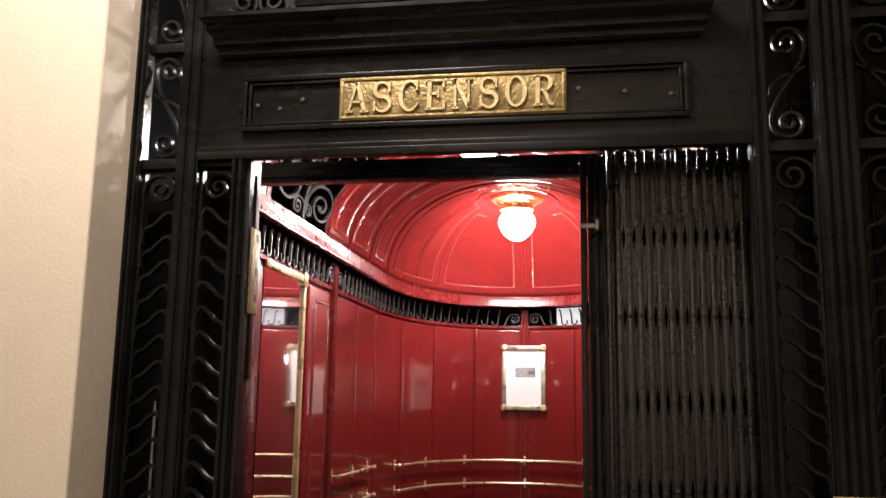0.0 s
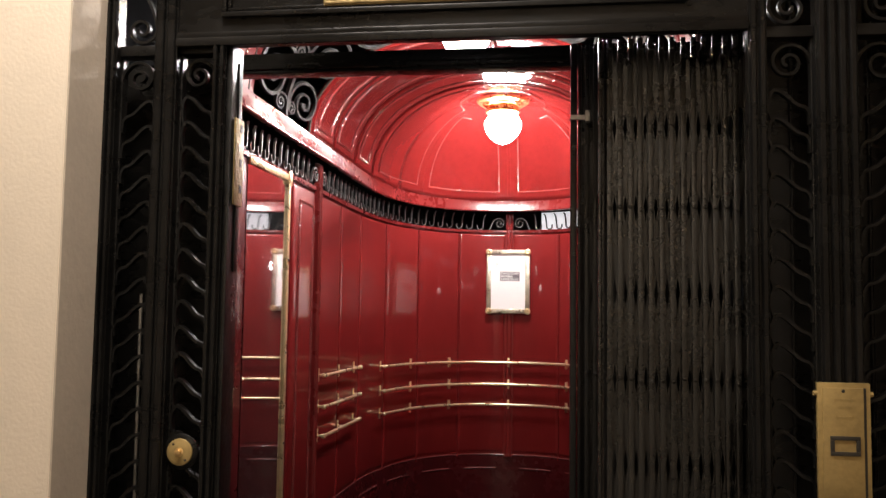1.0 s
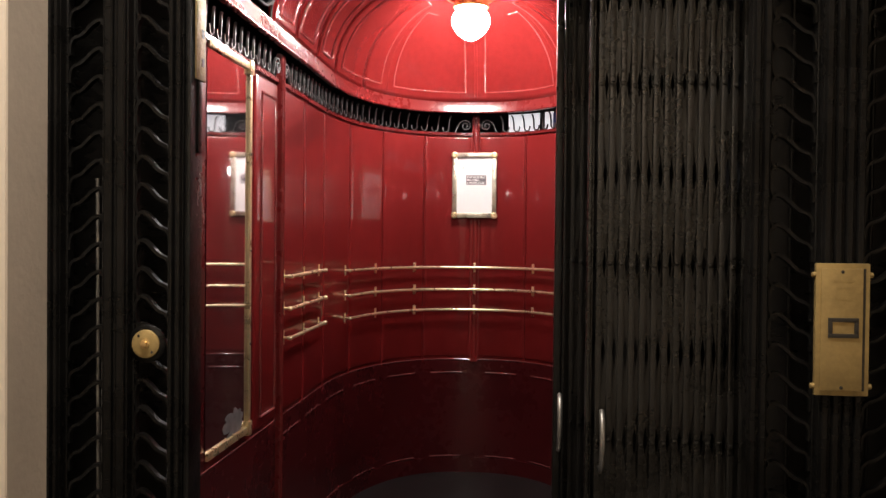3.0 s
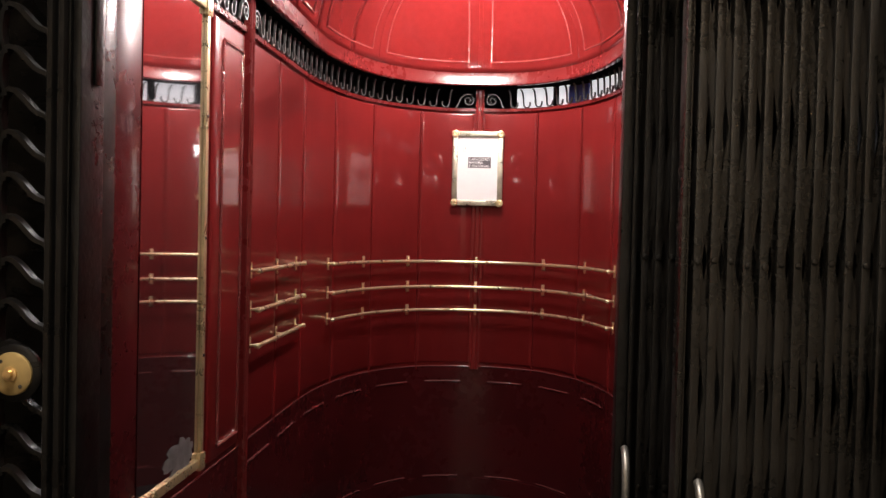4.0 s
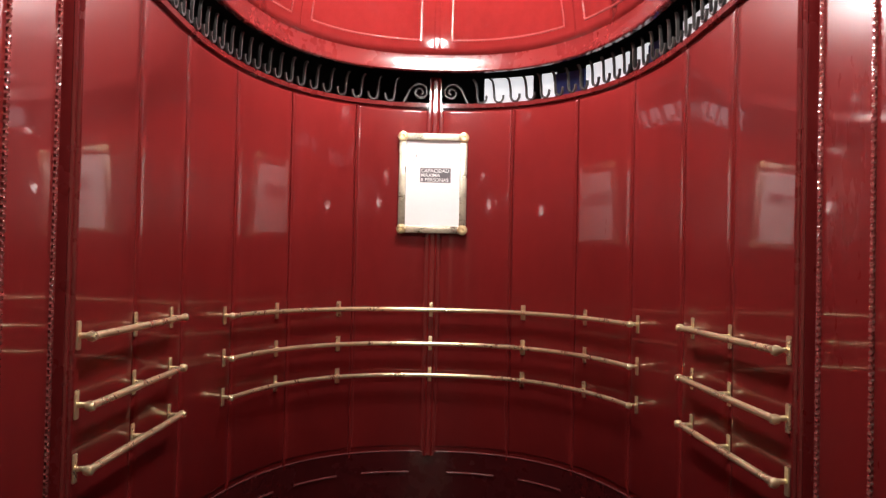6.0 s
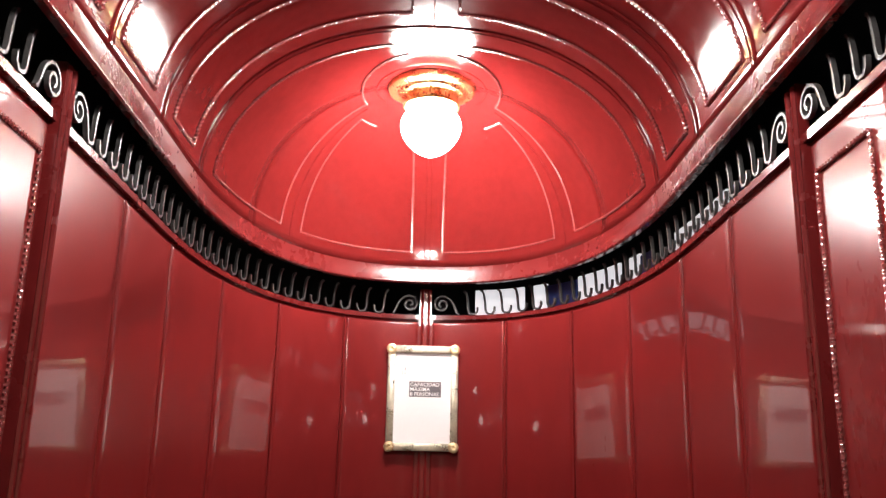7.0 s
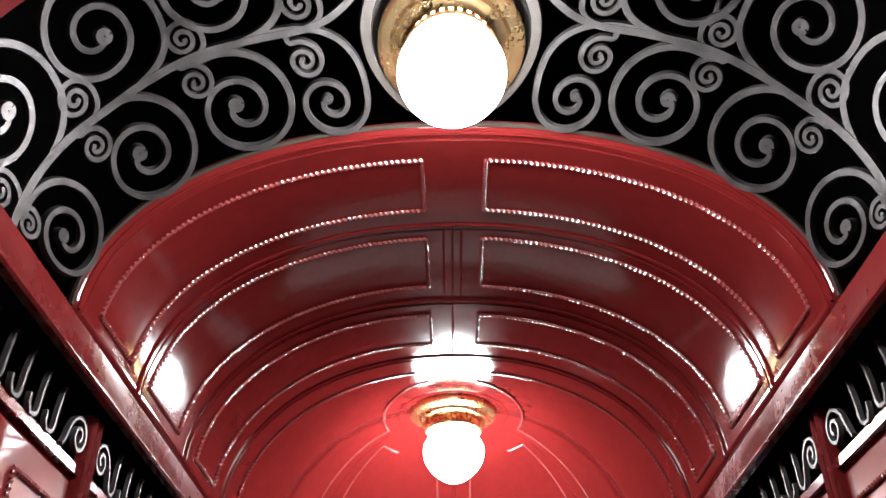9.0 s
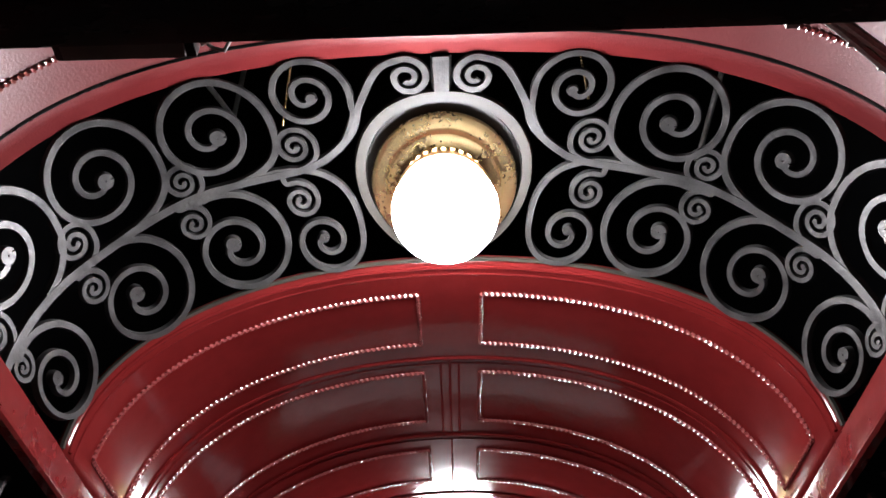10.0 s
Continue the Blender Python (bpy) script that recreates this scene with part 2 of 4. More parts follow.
def wall_band(s0, s1, z0, z1, o0, o1, step=0.03):
    """A closed curved board on the wall line, from o0 to o1 inwards of it."""
    bm = bmesh.new()
    n = max(2, int(abs(s1 - s0) / step))
    rings = []
    for i in range(n + 1):
        s = s0 + (s1 - s0) * i / n
        rings.append([bm.verts.new(wall_point(s, z, o)) for z, o in ((z0, o0), (z0, o1), (z1, o1), (z1, o0))])
    for a, b in zip(rings, rings[1:]):
        for k in range(4):
            bm.faces.new((a[k], a[(k + 1) % 4], b[(k + 1) % 4], b[k]))
    bm.faces.new(rings[0])
    bm.faces.new(list(reversed(rings[-1])))
    return bm


def wall_board(s0, s1, z0, z1, depth=0.008, base=0.0, edge=0.008):
    """A panel on the wall, with a rounded edge all round."""
    bm = bmesh.new()
    n = max(3, int(abs(s1 - s0) / 0.03))
    ss = [s0, s0, s0 + edge * 0.4, s0 + edge] + [s0 + edge + (s1 - s0 - 2 * edge) * i / n for i in range(1, n)] + [s1 - edge, s1 - edge * 0.4, s1, s1]
    zs = [z0, z0, z0 + edge * 0.4, z0 + edge, z1 - edge, z1 - edge * 0.4, z1, z1]
    ds = [0, 0.45, 0.8, 1] + [1] * (n - 1) + [1, 0.8, 0.45, 0]
    dz = [0, 0.45, 0.8, 1, 1, 0.8, 0.45, 0]
    grid(bm, [[wall_point(s, z, base + depth * min(a, b)) for s, a in zip(ss, ds)] for z, b in zip(zs, dz)])
    return bm


# ---- the vault ----
ZS = 2.03


def spring_half(y):
    """Half the width of the vault at its foot."""
    u = max(0.0, (y - YC) / 1.07)
    return 0.605 * max(0.0, 1 - u ** POWER) ** (1 / POWER)


def crown(y):
    return 2.405 + 0.075 * (min(y, 2.13) - 0.66)


LAMP_Y = 2.13


def barrel(angle, y, lift=0.0):
    """A point of the barrel vault: degrees from the crown, right is positive; lift is towards the room."""
    a = radians(angle)
    w, h = spring_half(y), crown(y) - ZS
    k = 2 / 2.12
    c, s = math.cos(a), math.sin(a)
    return Vector(((w - lift) * math.copysign(abs(s) ** k, s), y, ZS + (h - lift) * max(0.0, c) ** k))


OUT_Y = 0.30        # where the splayed scroll bay meets the higher front strip


def front_arch(angle, y, lift=0.0):
    """A point of the higher strip of vault over the entrance."""
    s, c, k = math.sin(radians(angle)), math.cos(radians(angle)), 2 / 2.5
    return Vector(((0.70 - lift) * math.copysign(abs(s) ** k, s), y, ZS + (0.52 - lift) * max(0.0, c) ** k))


def foot(phi):
    """How far the foot of the dome lies from the point under the lamp, in the direction phi (degrees from the axis)."""
    lo, hi = 0.05, 0.9
    for _ in range(40):
        mid = (lo + hi) / 2
        x, y = mid * math.sin(radians(phi)), LAMP_Y + mid * math.cos(radians(phi))
        inside = y < YC + 1.07 and abs(x) < spring_half(y)
        lo, hi = (mid, hi) if inside else (lo, mid)
    return lo


def dome(phi, angle, lift=0.0):
    """A point of the half dome: phi from the axis, degrees from the top."""
    a, f, h = radians(angle), foot(phi), crown(LAMP_Y) - ZS
    k = 2 / 2.12
    r = (f - lift) * max(0.0, math.sin(a)) ** k
    return Vector((r * math.sin(radians(phi)), LAMP_Y + r * math.cos(radians(phi)), ZS + (h - lift) * max(0.0, math.cos(a)) ** k))


# ---- landing and shaft ----
FY = -0.637         # front plane of the iron front
structure("floor", boxes((-3.2, 3.2, -4.9, FY + 0.1, ZF - 0.1, ZF)), STONE, "worn beige stone floor of the landing", "floor")
structure("wall_front", boxes((-3.2, -0.703, -0.79, -0.60, ZF, 3.4)), CREAM, "cream painted wall beside the lift front")
structure("wall_front_right", boxes((1.16, 3.2, -0.79, -0.60, ZF, 3.4)), CREAM, "cream painted wall beside the lift front")
structure("wall_west", boxes((-3.3, -3.2, -4.9, -0.6, ZF, 3.4)), CREAM, "cream painted landing wall")
structure("wall_east", boxes((3.2, 3.3, -4.9, -0.6, ZF, 3.4)), CREAM, "cream painted landing wall")
structure("wall_south", boxes((-3.3, 3.3, -5.0, -4.9, ZF, 3.4)), CREAM, "cream painted landing wall")
structure("ceiling", boxes((-3.3, 3.3, -5.0, -0.6, 3.4, 3.5)), CREAM, "plain pale landing ceiling", "ceiling")
# shaft walls coloured almost black, for the unlit void around the cabin
structure("shaft_wall", boxes((-1.35, -1.25, -0.6, 3.3, -0.4, 4.4), (1.25, 1.35, -0.6, 3.3, -0.4, 4.4), (-1.35, 1.35, 3.2, 3.3, -0.4, 4.4),
                              (-1.35, 1.35, -0.6, 3.3, 4.4, 4.5), (-1.35, 1.35, -0.6, -0.5, 3.4, 4.4), (-1.35, 1.35, -0.6, 3.3, -0.5, -0.4)), SHAFT, "near-black lift shaft wall, the unlit dark put into its colour")
bm = bmesh.new()
rows = []
for i in range(60):
    z = ZF + 3.45 * i / 59
    w = 0.004 + 0.006 * noise.noise(Vector((z * 7, 3, 1))) + 0.005 * noise.noise(Vector((z * 31, 5, 1)))
    rows.append([Vector((-0.7035, FY - 0.004, z)), Vector((-0.700 + w * 0.2, FY - 0.010 - w, z)), Vector((-0.7035, FY - 0.022 - 2 * w, z))])
grid(bm, rows)
structure("plaster_seam", bm, PLASTER, "crumbling plaster seam along the iron frame", "trim")
# the recess side takes a darker tone than the cream, shade put into the colour
structure("wall_reveal", boxes((-0.7028, -0.699, -0.789, FY - 0.004, ZF, 3.4)), PLASTER, "side of the wall recess, its cream darkened for shade")


# ---- iron front of the landing ----
front = thing("lift_front", "black painted iron and wood lift front with scroll grilles", "lift front")


def fluted_post(x0, x1, z0, z1, y=FY):
    """An upright with narrow flutes down its face."""
    n = max(2, round((x1 - x0) / 0.022))
    w = (x1 - x0) / n
    prof = [(x0, y + 0.035), (x0, y)]
    for i in range(n):
        a = x0 + w * i
        prof += [(a + w * 0.13, y), (a + w * 0.17, y - 0.007), (a + w * 0.30, y - 0.010), (a + w * 0.70, y - 0.010), (a + w * 0.83, y - 0.007), (a + w * 0.87, y)]
    prof += [(x1, y), (x1, y + 0.035)]
    bm = bmesh.new()
    lo = [bm.verts.new((p[0], p[1], z0)) for p in prof]
    hi = [bm.verts.new((p[0], p[1], z1)) for p in prof]
    for i in range(len(prof)):
        j = (i + 1) % len(prof)
        bm.faces.new((lo[i], lo[j], hi[j], hi[i]))
    bm.faces.new(lo)
    bm.faces.new(list(reversed(hi)))
    return bm


for x0, x1 in ((-0.703, -0.676), (-0.584, -0.530), (0.722, 0.760), (0.856, 0.938), (1.046, 1.165)):
    part("post", fluted_post(x0, x1, ZF, 3.4), BLACK, front)
part("post", fluted_post(-0.444, -0.412, ZF, 1.968), BLACK, front)
part("jamb", boxes((-0.412, -0.399, FY + 0.005, FY + 0.075, ZF, 1.968), bevel=0.004), GATE, front)
# worn edges and lock plate of the jamb
part("latch_strip", boxes((-0.3988, -0.395, FY + 0.040, FY + 0.060, 1.45, 1.93), bevel=0.0015), GATE, front)
lock = part("lock_plate", boxes((-0.3952, -0.391, FY + 0.015, FY + 0.07, 1.60, 1.80), bevel=0.003), OLD_BRASS, front, "scratched aged brass lock plate")
for z in (1.63, 1.69, 1.77):
    part("keyhole", boxes((-0.3912, -0.3902, FY + 0.045, FY + 0.058, z, z + 0.018)), DARK, lock)

# header with sunk panel and cornice
part("header", boxes((-0.530, 0.722, FY + 0.004, FY + 0.06, 1.972, 3.4)), BLACK, front)
part("header_moulding", boxes((-0.53, 0.722, FY - 0.012, FY + 0.004, 1.958, 1.978), (-0.53, 0.722, FY - 0.006, FY + 0.004, 1.978, 1.992), bevel=0.004), BLACK, front)
PX0, PX1, PZ0, PZ1 = -0.425, 0.598, 2.024, 2.158
bm = bmesh.new()
for d, w in ((0.0, 0.012), (0.014, 0.008)):
    for r in ((PX0 + d, PX1 - d, PZ0 + d, PZ0 + d + w), (PX0 + d, PX1 - d, PZ1 - d - w, PZ1 - d), (PX0 + d, PX0 + d + w, PZ0 + d + w, PZ1 - d - w), (PX1 - d - w, PX1 - d, PZ0 + d + w, PZ1 - d - w)):
        box(bm, r[0], r[1], FY - 0.010 + d * 0.3, FY + 0.004, r[2], r[3], 0.003)
part("panel_moulding", bm, BLACK, front)
prof = [(0.004, 2.206), (-0.014, 2.206), (-0.020, 2.212), (-0.020, 2.224), (-0.026, 2.228), (-0.034, 2.232), (-0.034, 2.246), (-0.040, 2.252), (-0.050, 2.256), (-0.055, 2.262), (-0.055, 2.272), (-0.070, 2.278), (-0.076, 2.284), (-0.076, 2.294), (0.004, 2.298)]
bm = bmesh.new()
ends = [[bm.verts.new((x - d * y, FY + y, z)) for y, z in prof] for x, d in ((-0.478, -0.5), (0.622, 0.5))]
for i in range(len(prof)):
    j = (i + 1) % len(prof)
    bm.faces.new((ends[0][i], ends[0][j], ends[1][j], ends[1][i]))
bm.faces.new(ends[0])
bm.faces.new(list(reversed(ends[1])))
part("cornice", bm, BLACK, front)
part("upper_panel", boxes((-0.30, 0.50, FY - 0.03, FY + 0.004, 2.32, 2.44), (-0.32, 0.52, FY - 0.05, FY + 0.004, 2.44, 2.47), bevel=0.006), BLACK, front)
for x, flip in ((-0.43, 1), (-0.36, -1)):
    bm = bmesh.new()
    ribbon(bm, [(x + flip * (u - x), v) for u, v in scroll(x, 2.345, 0.042, 200, 1.7, inner=0.16)], 0.009, 0.012, lambda u, v, h: Vector((u, FY - 0.002 - h, v)))
    part("scroll", bm, GATE, front)
for x, z in ((-0.39, 2.09), (-0.335, 2.08), (-0.28, 2.10), (0.36, 2.10), (0.46, 2.09), (0.56, 2.08)):
    part("screw", lathe([(0.0, 0), (0.006, 0), (0.005, 0.003), (0, 0.004)], 10, pose(x, FY + 0.004, z, 90)), DARK, front)


def flat(y):
    return lambda u, v, h: Vector((u, y - h, v))


# scroll cells of the grilles
def s_scroll(x0, x1, z0, z1, flip, y):
    """Two spirals joined by a slanting S."""
    bm = bmesh.new()
    cx, w, h = (x0 + x1) / 2, x1 - x0, z1 - z0
    r = w * 0.44
    f = 1 if flip else -1
    top = scroll(cx, z1 - r * 1.05, r, 90 + 90 * f, -1.55 * f, inner=0.18)
    bot = scroll(cx, z0 + r * 1.05, r, 90 - 90 * f, -1.55 * f, inner=0.18)
    mid = bezier(top[0], (top[0][0], top[0][1] - h * 0.22), (bot[0][0], bot[0][1] + h * 0.22), bot[0], 16)
    ribbon(bm, list(reversed(top)) + mid[1:-1] + bot, 0.0085, 0.012, flat(y))
    mid2 = bezier((cx + f * w * 0.42, (z0 + z1) / 2 - h * 0.10), (cx + f * w * 0.40, (z0 + z1) / 2 + h * 0.06), (cx, (z0 + z1) / 2 + h * 0.04), (cx - f * w * 0.42, (z0 + z1) / 2 + h * 0.13), 12)
    ribbon(bm, mid2, 0.0085, 0.012, flat(y))
    return bm


def wave_mesh(w, slope):
    """One S-shaped leaf bar of a grille: round shoulder, falling stroke, dropped end."""
    bm = bmesh.new()
    f = slope * w * 0.86
    line = bezier((-0.36 * f, -0.046), (-0.52 * f, -0.044), (-0.57 * f, 0.018), (-0.34 * f, 0.021), 10)
    line += bezier((-0.34 * f, 0.021), (-0.12 * f, 0.022), (0.08 * f, -0.010), (0.28 * f, -0.013), 8)[1:]
    line += bezier((0.28 * f, -0.013), (0.46 * f, -0.016), (0.50 * f, -0.028), (0.48 * f, -0.052), 8)[1:]
    ribbon(bm, line, lambda q: 0.0052 + 0.0040 * math.sin(math.pi * q), 0.013, lambda u, v, h: Vector((u, -h, v)))
    return mesh_of("wave_bar", bm, GATE)


GY = FY + 0.035
for x0, x1, flip, top in ((-0.676, -0.584, True, 3.4), (-0.530, -0.444, False, 1.93), (0.760, 0.856, False, 3.4), (0.938, 1.046, True, 3.4)):
    w = x1 - x0
    zt = 1.945
    if top > 2:
        for z0, z1 in ((1.972, 2.235), (2.265, 2.56), (2.59, 2.9), (2.93, 3.3)):
            part("scroll", s_scroll(x0 + 0.004, x1 - 0.004, z0, z1, flip, GY), GATE, front)
            part("rail", boxes((x0, x1, GY - 0.022, GY + 0.02, z0 - 0.026, z0 - 0.002), bevel=0.003), BLACK, front)
    else:
        part("rail", boxes((x0, x1, GY - 0.022, GY + 0.02, 1.948, 1.968), bevel=0.003), BLACK, front)
    bm = bmesh.new()
    f = -1 if flip else 1
    ribbon(bm, scroll((x0 + x1) / 2, zt - w * 0.52, w * 0.46, 90 - 90 * f, 1.7 * f, inner=0.16), 0.008, 0.012, flat(GY))
    part("scroll", bm, GATE, front)
    shape = wave_mesh(w, -1 if flip else 1)
    z = zt - w * 1.35
    while z > ZF + 0.05:
        ob = part("wave_bar", shape, None, front)
        ob.location = ((x0 + x1) / 2, GY, z)
        z -= 0.0585
    # edge strips that carry the bars
    part("edge_strip", boxes((x0, x0 + 0.005, GY - 0.014, GY + 0.012, ZF, zt), (x1 - 0.005, x1, GY - 0.014, GY + 0.012, ZF, zt), bevel=0.0015), BLACK, front)
# conduits behind the grilles
for x, y, z1 in ((-0.638, FY + 0.11, 3.3), (-0.655, FY + 0.12, 1.4), (0.83, FY + 0.12, 3.3), (0.99, FY + 0.12, 3.3)):
    bm = bmesh.new()
    tube(bm, [(x, y, ZF), (x + 0.004, y, z1 * 0.5), (x, y, z1)], 0.004, 8)
    tagged(part("conduit", bm, STEEL if x < 0 else BLACK), "thin grey conduit behind the iron grille", "conduit")

# brass name plate
sign = thing("name_plate", "aged brass name plate with raised letters", "sign", at=(0, 0, 0))
bm = boxes((-0.188, 0.333, FY - 0.008, FY + 0.0038, 2.041, 2.146), bevel=0.004)
part("plate", bm, OLD_BRASS, sign)


def lettering(text, size, depth, mat, parent, m, align="CENTER", spread=1.0, bold=0.0):
    """Raised lettering as a mesh, its middle at the pose m."""
    data = bpy.data.curves.new("lettering", "FONT")
    data.body, data.size, data.extrude, data.align_x, data.align_y, data.space_character, data.offset = text, size, depth, align, "CENTER", spread, bold
    tmp = bpy.data.objects.new("tmp", data)
    scene.collection.objects.link(tmp)
    bpy.context.view_layer.update()
    me = bpy.data.meshes.new_from_object(tmp.evaluated_get(bpy.context.evaluated_depsgraph_get()))
    bpy.data.objects.remove(tmp)
    me.name = "lettering"
    me.materials.clear()
    me.materials.append(mat)
    me.transform(m)
    return part("lettering", me, None, parent)




def serif_letter(ch, x, z, w, h):
    """A raised slab-serif capital built of strokes, its lower left corner at (x, z)."""
    T, t = 0.17 * h, 0.085 * h
    bm = bmesh.new()

    def stroke(pts, width):
        ribbon(bm, [(x + a * w, z + b * h) for a, b in pts], width, 0.007, lambda u, v, q: Vector((u, FY - 0.0075 - q, v)))

    def slab(a0, a1, b):
        stroke([(a0, b), ((a0 + a1) / 2, b), (a1, b)], t)

    def round_line(cx, cy, rx, ry, a0, a1, n=18):
        return [(cx + rx * math.cos(radians(a0 + (a1 - a0) * i / n)), cy + ry * math.sin(radians(a0 + (a1 - a0) * i / n))) for i in range(n + 1)]

    if ch == "A":
        stroke([(0.10, 0.04), (0.47, 0.98)], t)
        stroke([(0.50, 0.99), (0.86, 0.04)], T)
        stroke([(0.26, 0.36), (0.72, 0.36)], t)
        slab(-0.04, 0.30, 0.045), slab(0.66, 1.04, 0.045)
    elif ch == "S":
        line = round_line(0.48, 0.73, 0.36, 0.23, 20, 250) + round_line(0.50, 0.27, 0.38, 0.24, 75, -160)
        stroke(line, lambda f: t + (T - t) * math.sin(math.pi * f) ** 2)
        stroke([(0.86, 0.66), (0.86, 0.97)], t), stroke([(0.10, 0.03), (0.10, 0.36)], t)
    elif ch == "C":
        stroke(round_line(0.55, 0.5, 0.45, 0.47, 42, 320, 26), lambda f: t + (T - t) * math.sin(math.pi * f) ** 2)
        stroke([(0.92, 0.66), (0.92, 0.97)], t), stroke([(0.90, 0.17), (0.97, 0.27)], t)
    elif ch == "E":
        stroke([(0.22, 0.04), (0.22, 0.96)], T)
        slab(0.0, 0.92, 0.955), slab(0.0, 0.94, 0.045), stroke([(0.25, 0.52), (0.66, 0.52)], t)
        stroke([(0.92, 0.72), (0.92, 0.98)], t), stroke([(0.94, 0.02), (0.94, 0.30)], t), stroke([(0.66, 0.40), (0.66, 0.64)], t)
    elif ch == "N":
        stroke([(0.18, 0.04), (0.18, 0.96)], t), stroke([(0.84, 0.04), (0.84, 0.96)], t)
        stroke([(0.16, 0.97), (0.85, 0.03)], T)
        slab(0.0, 0.34, 0.045), slab(-0.02, 0.26, 0.955), slab(0.68, 1.02, 0.955)
    elif ch == "O":
        stroke(round_line(0.5, 0.5, 0.43, 0.46, 90, 450, 36), lambda f: t + (T - t) * math.sin(2 * math.pi * f) ** 2)
    elif ch == "R":
        stroke([(0.22, 0.04), (0.22, 0.96)], T)
        slab(0.0, 0.46, 0.045), slab(0.0, 0.5, 0.955)
        stroke([(0.5, 0.955)] + round_line(0.5, 0.73, 0.34, 0.225, 90, -90) + [(0.28, 0.505)], lambda f: t + (T - t) * math.sin(math.pi * f) ** 2)
        stroke([(0.52, 0.50), (0.80, 0.08), (1.0, 0.05)], T * 0.85)
    part("letter", bm, LETTER_BRASS, sign, "rubbed raised brass letter")


for k, ch in enumerate("ASCENSOR"):
    serif_letter(ch, -0.169 + 0.0612 * k, 2.057, 0.046 if ch != "A" else 0.050, 0.074)
bm = bmesh.new()
for r in ((-0.184, 0.329, 2.045, 2.051), (-0.184, 0.329, 2.136, 2.142), (-0.184, -0.178, 2.051, 2.136), (0.323, 0.329, 2.051, 2.136)):
    box(bm, r[0], r[1], FY - 0.011, FY - 0.007, r[2], r[3], 0.001)
part("rim", bm, OLD_BRASS, sign)

# call button
button = thing("call_button", "round brass call button on a dark rosette", "button")
BX, BZ = -0.495, 1.049
part("rosette", lathe([(0, 0), (0.040, 0), (0.040, 0.006), (0.034, 0.010), (0, 0.010)], 32, pose(BX, FY + 0.022, BZ, 90)), BLACK, button)
part("disc", lathe([(0, 0.009), (0.030, 0.009), (0.0295, 0.013), (0.027, 0.0145), (0, 0.0145)], 32, pose(BX, FY + 0.022, BZ, 90)), PLATE_BRASS, button)
part("push", lathe([(0, 0.014), (0.010, 0.014), (0.010, 0.017), (0.0065, 0.018), (0.006, 0.024), (0, 0.025)], 20, pose(BX, FY + 0.022, BZ, 90)), BRASS, button)
for a in (130, 310):
    part("screw", lathe([(0, 0.0145), (0.003, 0.0145), (0, 0.0158)], 8, pose(BX + 0.022 * math.cos(radians(a)), FY + 0.022, BZ + 0.022 * math.sin(radians(a)), 90)), DARK, button)

# brass call plate
plate = thing("call_plate", "tall aged brass call plate with a small window", "call plate")
CX0, CX1, CZ0, CZ1 = 0.840, 0.940, 0.985, 1.237
part("frame", boxes((CX0, CX1, FY - 0.026, FY - 0.0135, CZ0, CZ1), bevel=0.003), PLATE_BRASS, plate, "dull brass frame")
part("cover", boxes((CX0 + 0.009, CX1 - 0.014, FY - 0.030, FY - 0.026, CZ0 + 0.010, CZ1 - 0.010), bevel=0.0015), PLATE_BRASS, plate)
part("gap", boxes((CX1 - 0.0135, CX1 - 0.0085, FY - 0.0268, FY - 0.0258, CZ0 + 0.010, CZ1 - 0.010)), DARK, plate)
wx0, wx1, wz0, wz1 = 0.862, 0.918, 1.096, 1.134
part("window_frame", boxes((wx0, wx1, FY - 0.0335, FY - 0.030, wz0, wz0 + 0.008), (wx0, wx1, FY - 0.0335, FY - 0.030, wz1 - 0.008, wz1), (wx0, wx0 + 0.008, FY - 0.0335, FY - 0.030, wz0 + 0.008, wz1 - 0.008), (wx1 - 0.008, wx1, FY - 0.0335, FY - 0.030, wz0 + 0.008, wz1 - 0.008), bevel=0.001), DARK, plate, "black window surround")
for z, w in ((1.201, 0.040), (1.187, 0.026), (1.167, 0.034)):
    part("engraved_bar", boxes((0.890 - w / 2, 0.890 + w / 2, FY - 0.0305, FY - 0.0298, z, z + 0.005)), PLATE_BRASS, plate, "faint worn engraving")
for x in (CX0, CX1):
    for z in (CZ0 + 0.018, CZ1 - 0.022):
        part("lug", lathe([(0, -0.006), (0.005, -0.006), (0.006, 0), (0.005, 0.006), (0, 0.006)], 12, pose(x, FY - 0.020, z, 0, 90)), PLATE_BRASS, plate)
for z in (CZ0 + 0.016, CZ1 - 0.016):
    part("screw", lathe([(0, 0), (0.0035, 0), (0, 0.002)], 8, pose(0.888, FY - 0.030, z, 90)), DARK, plate)


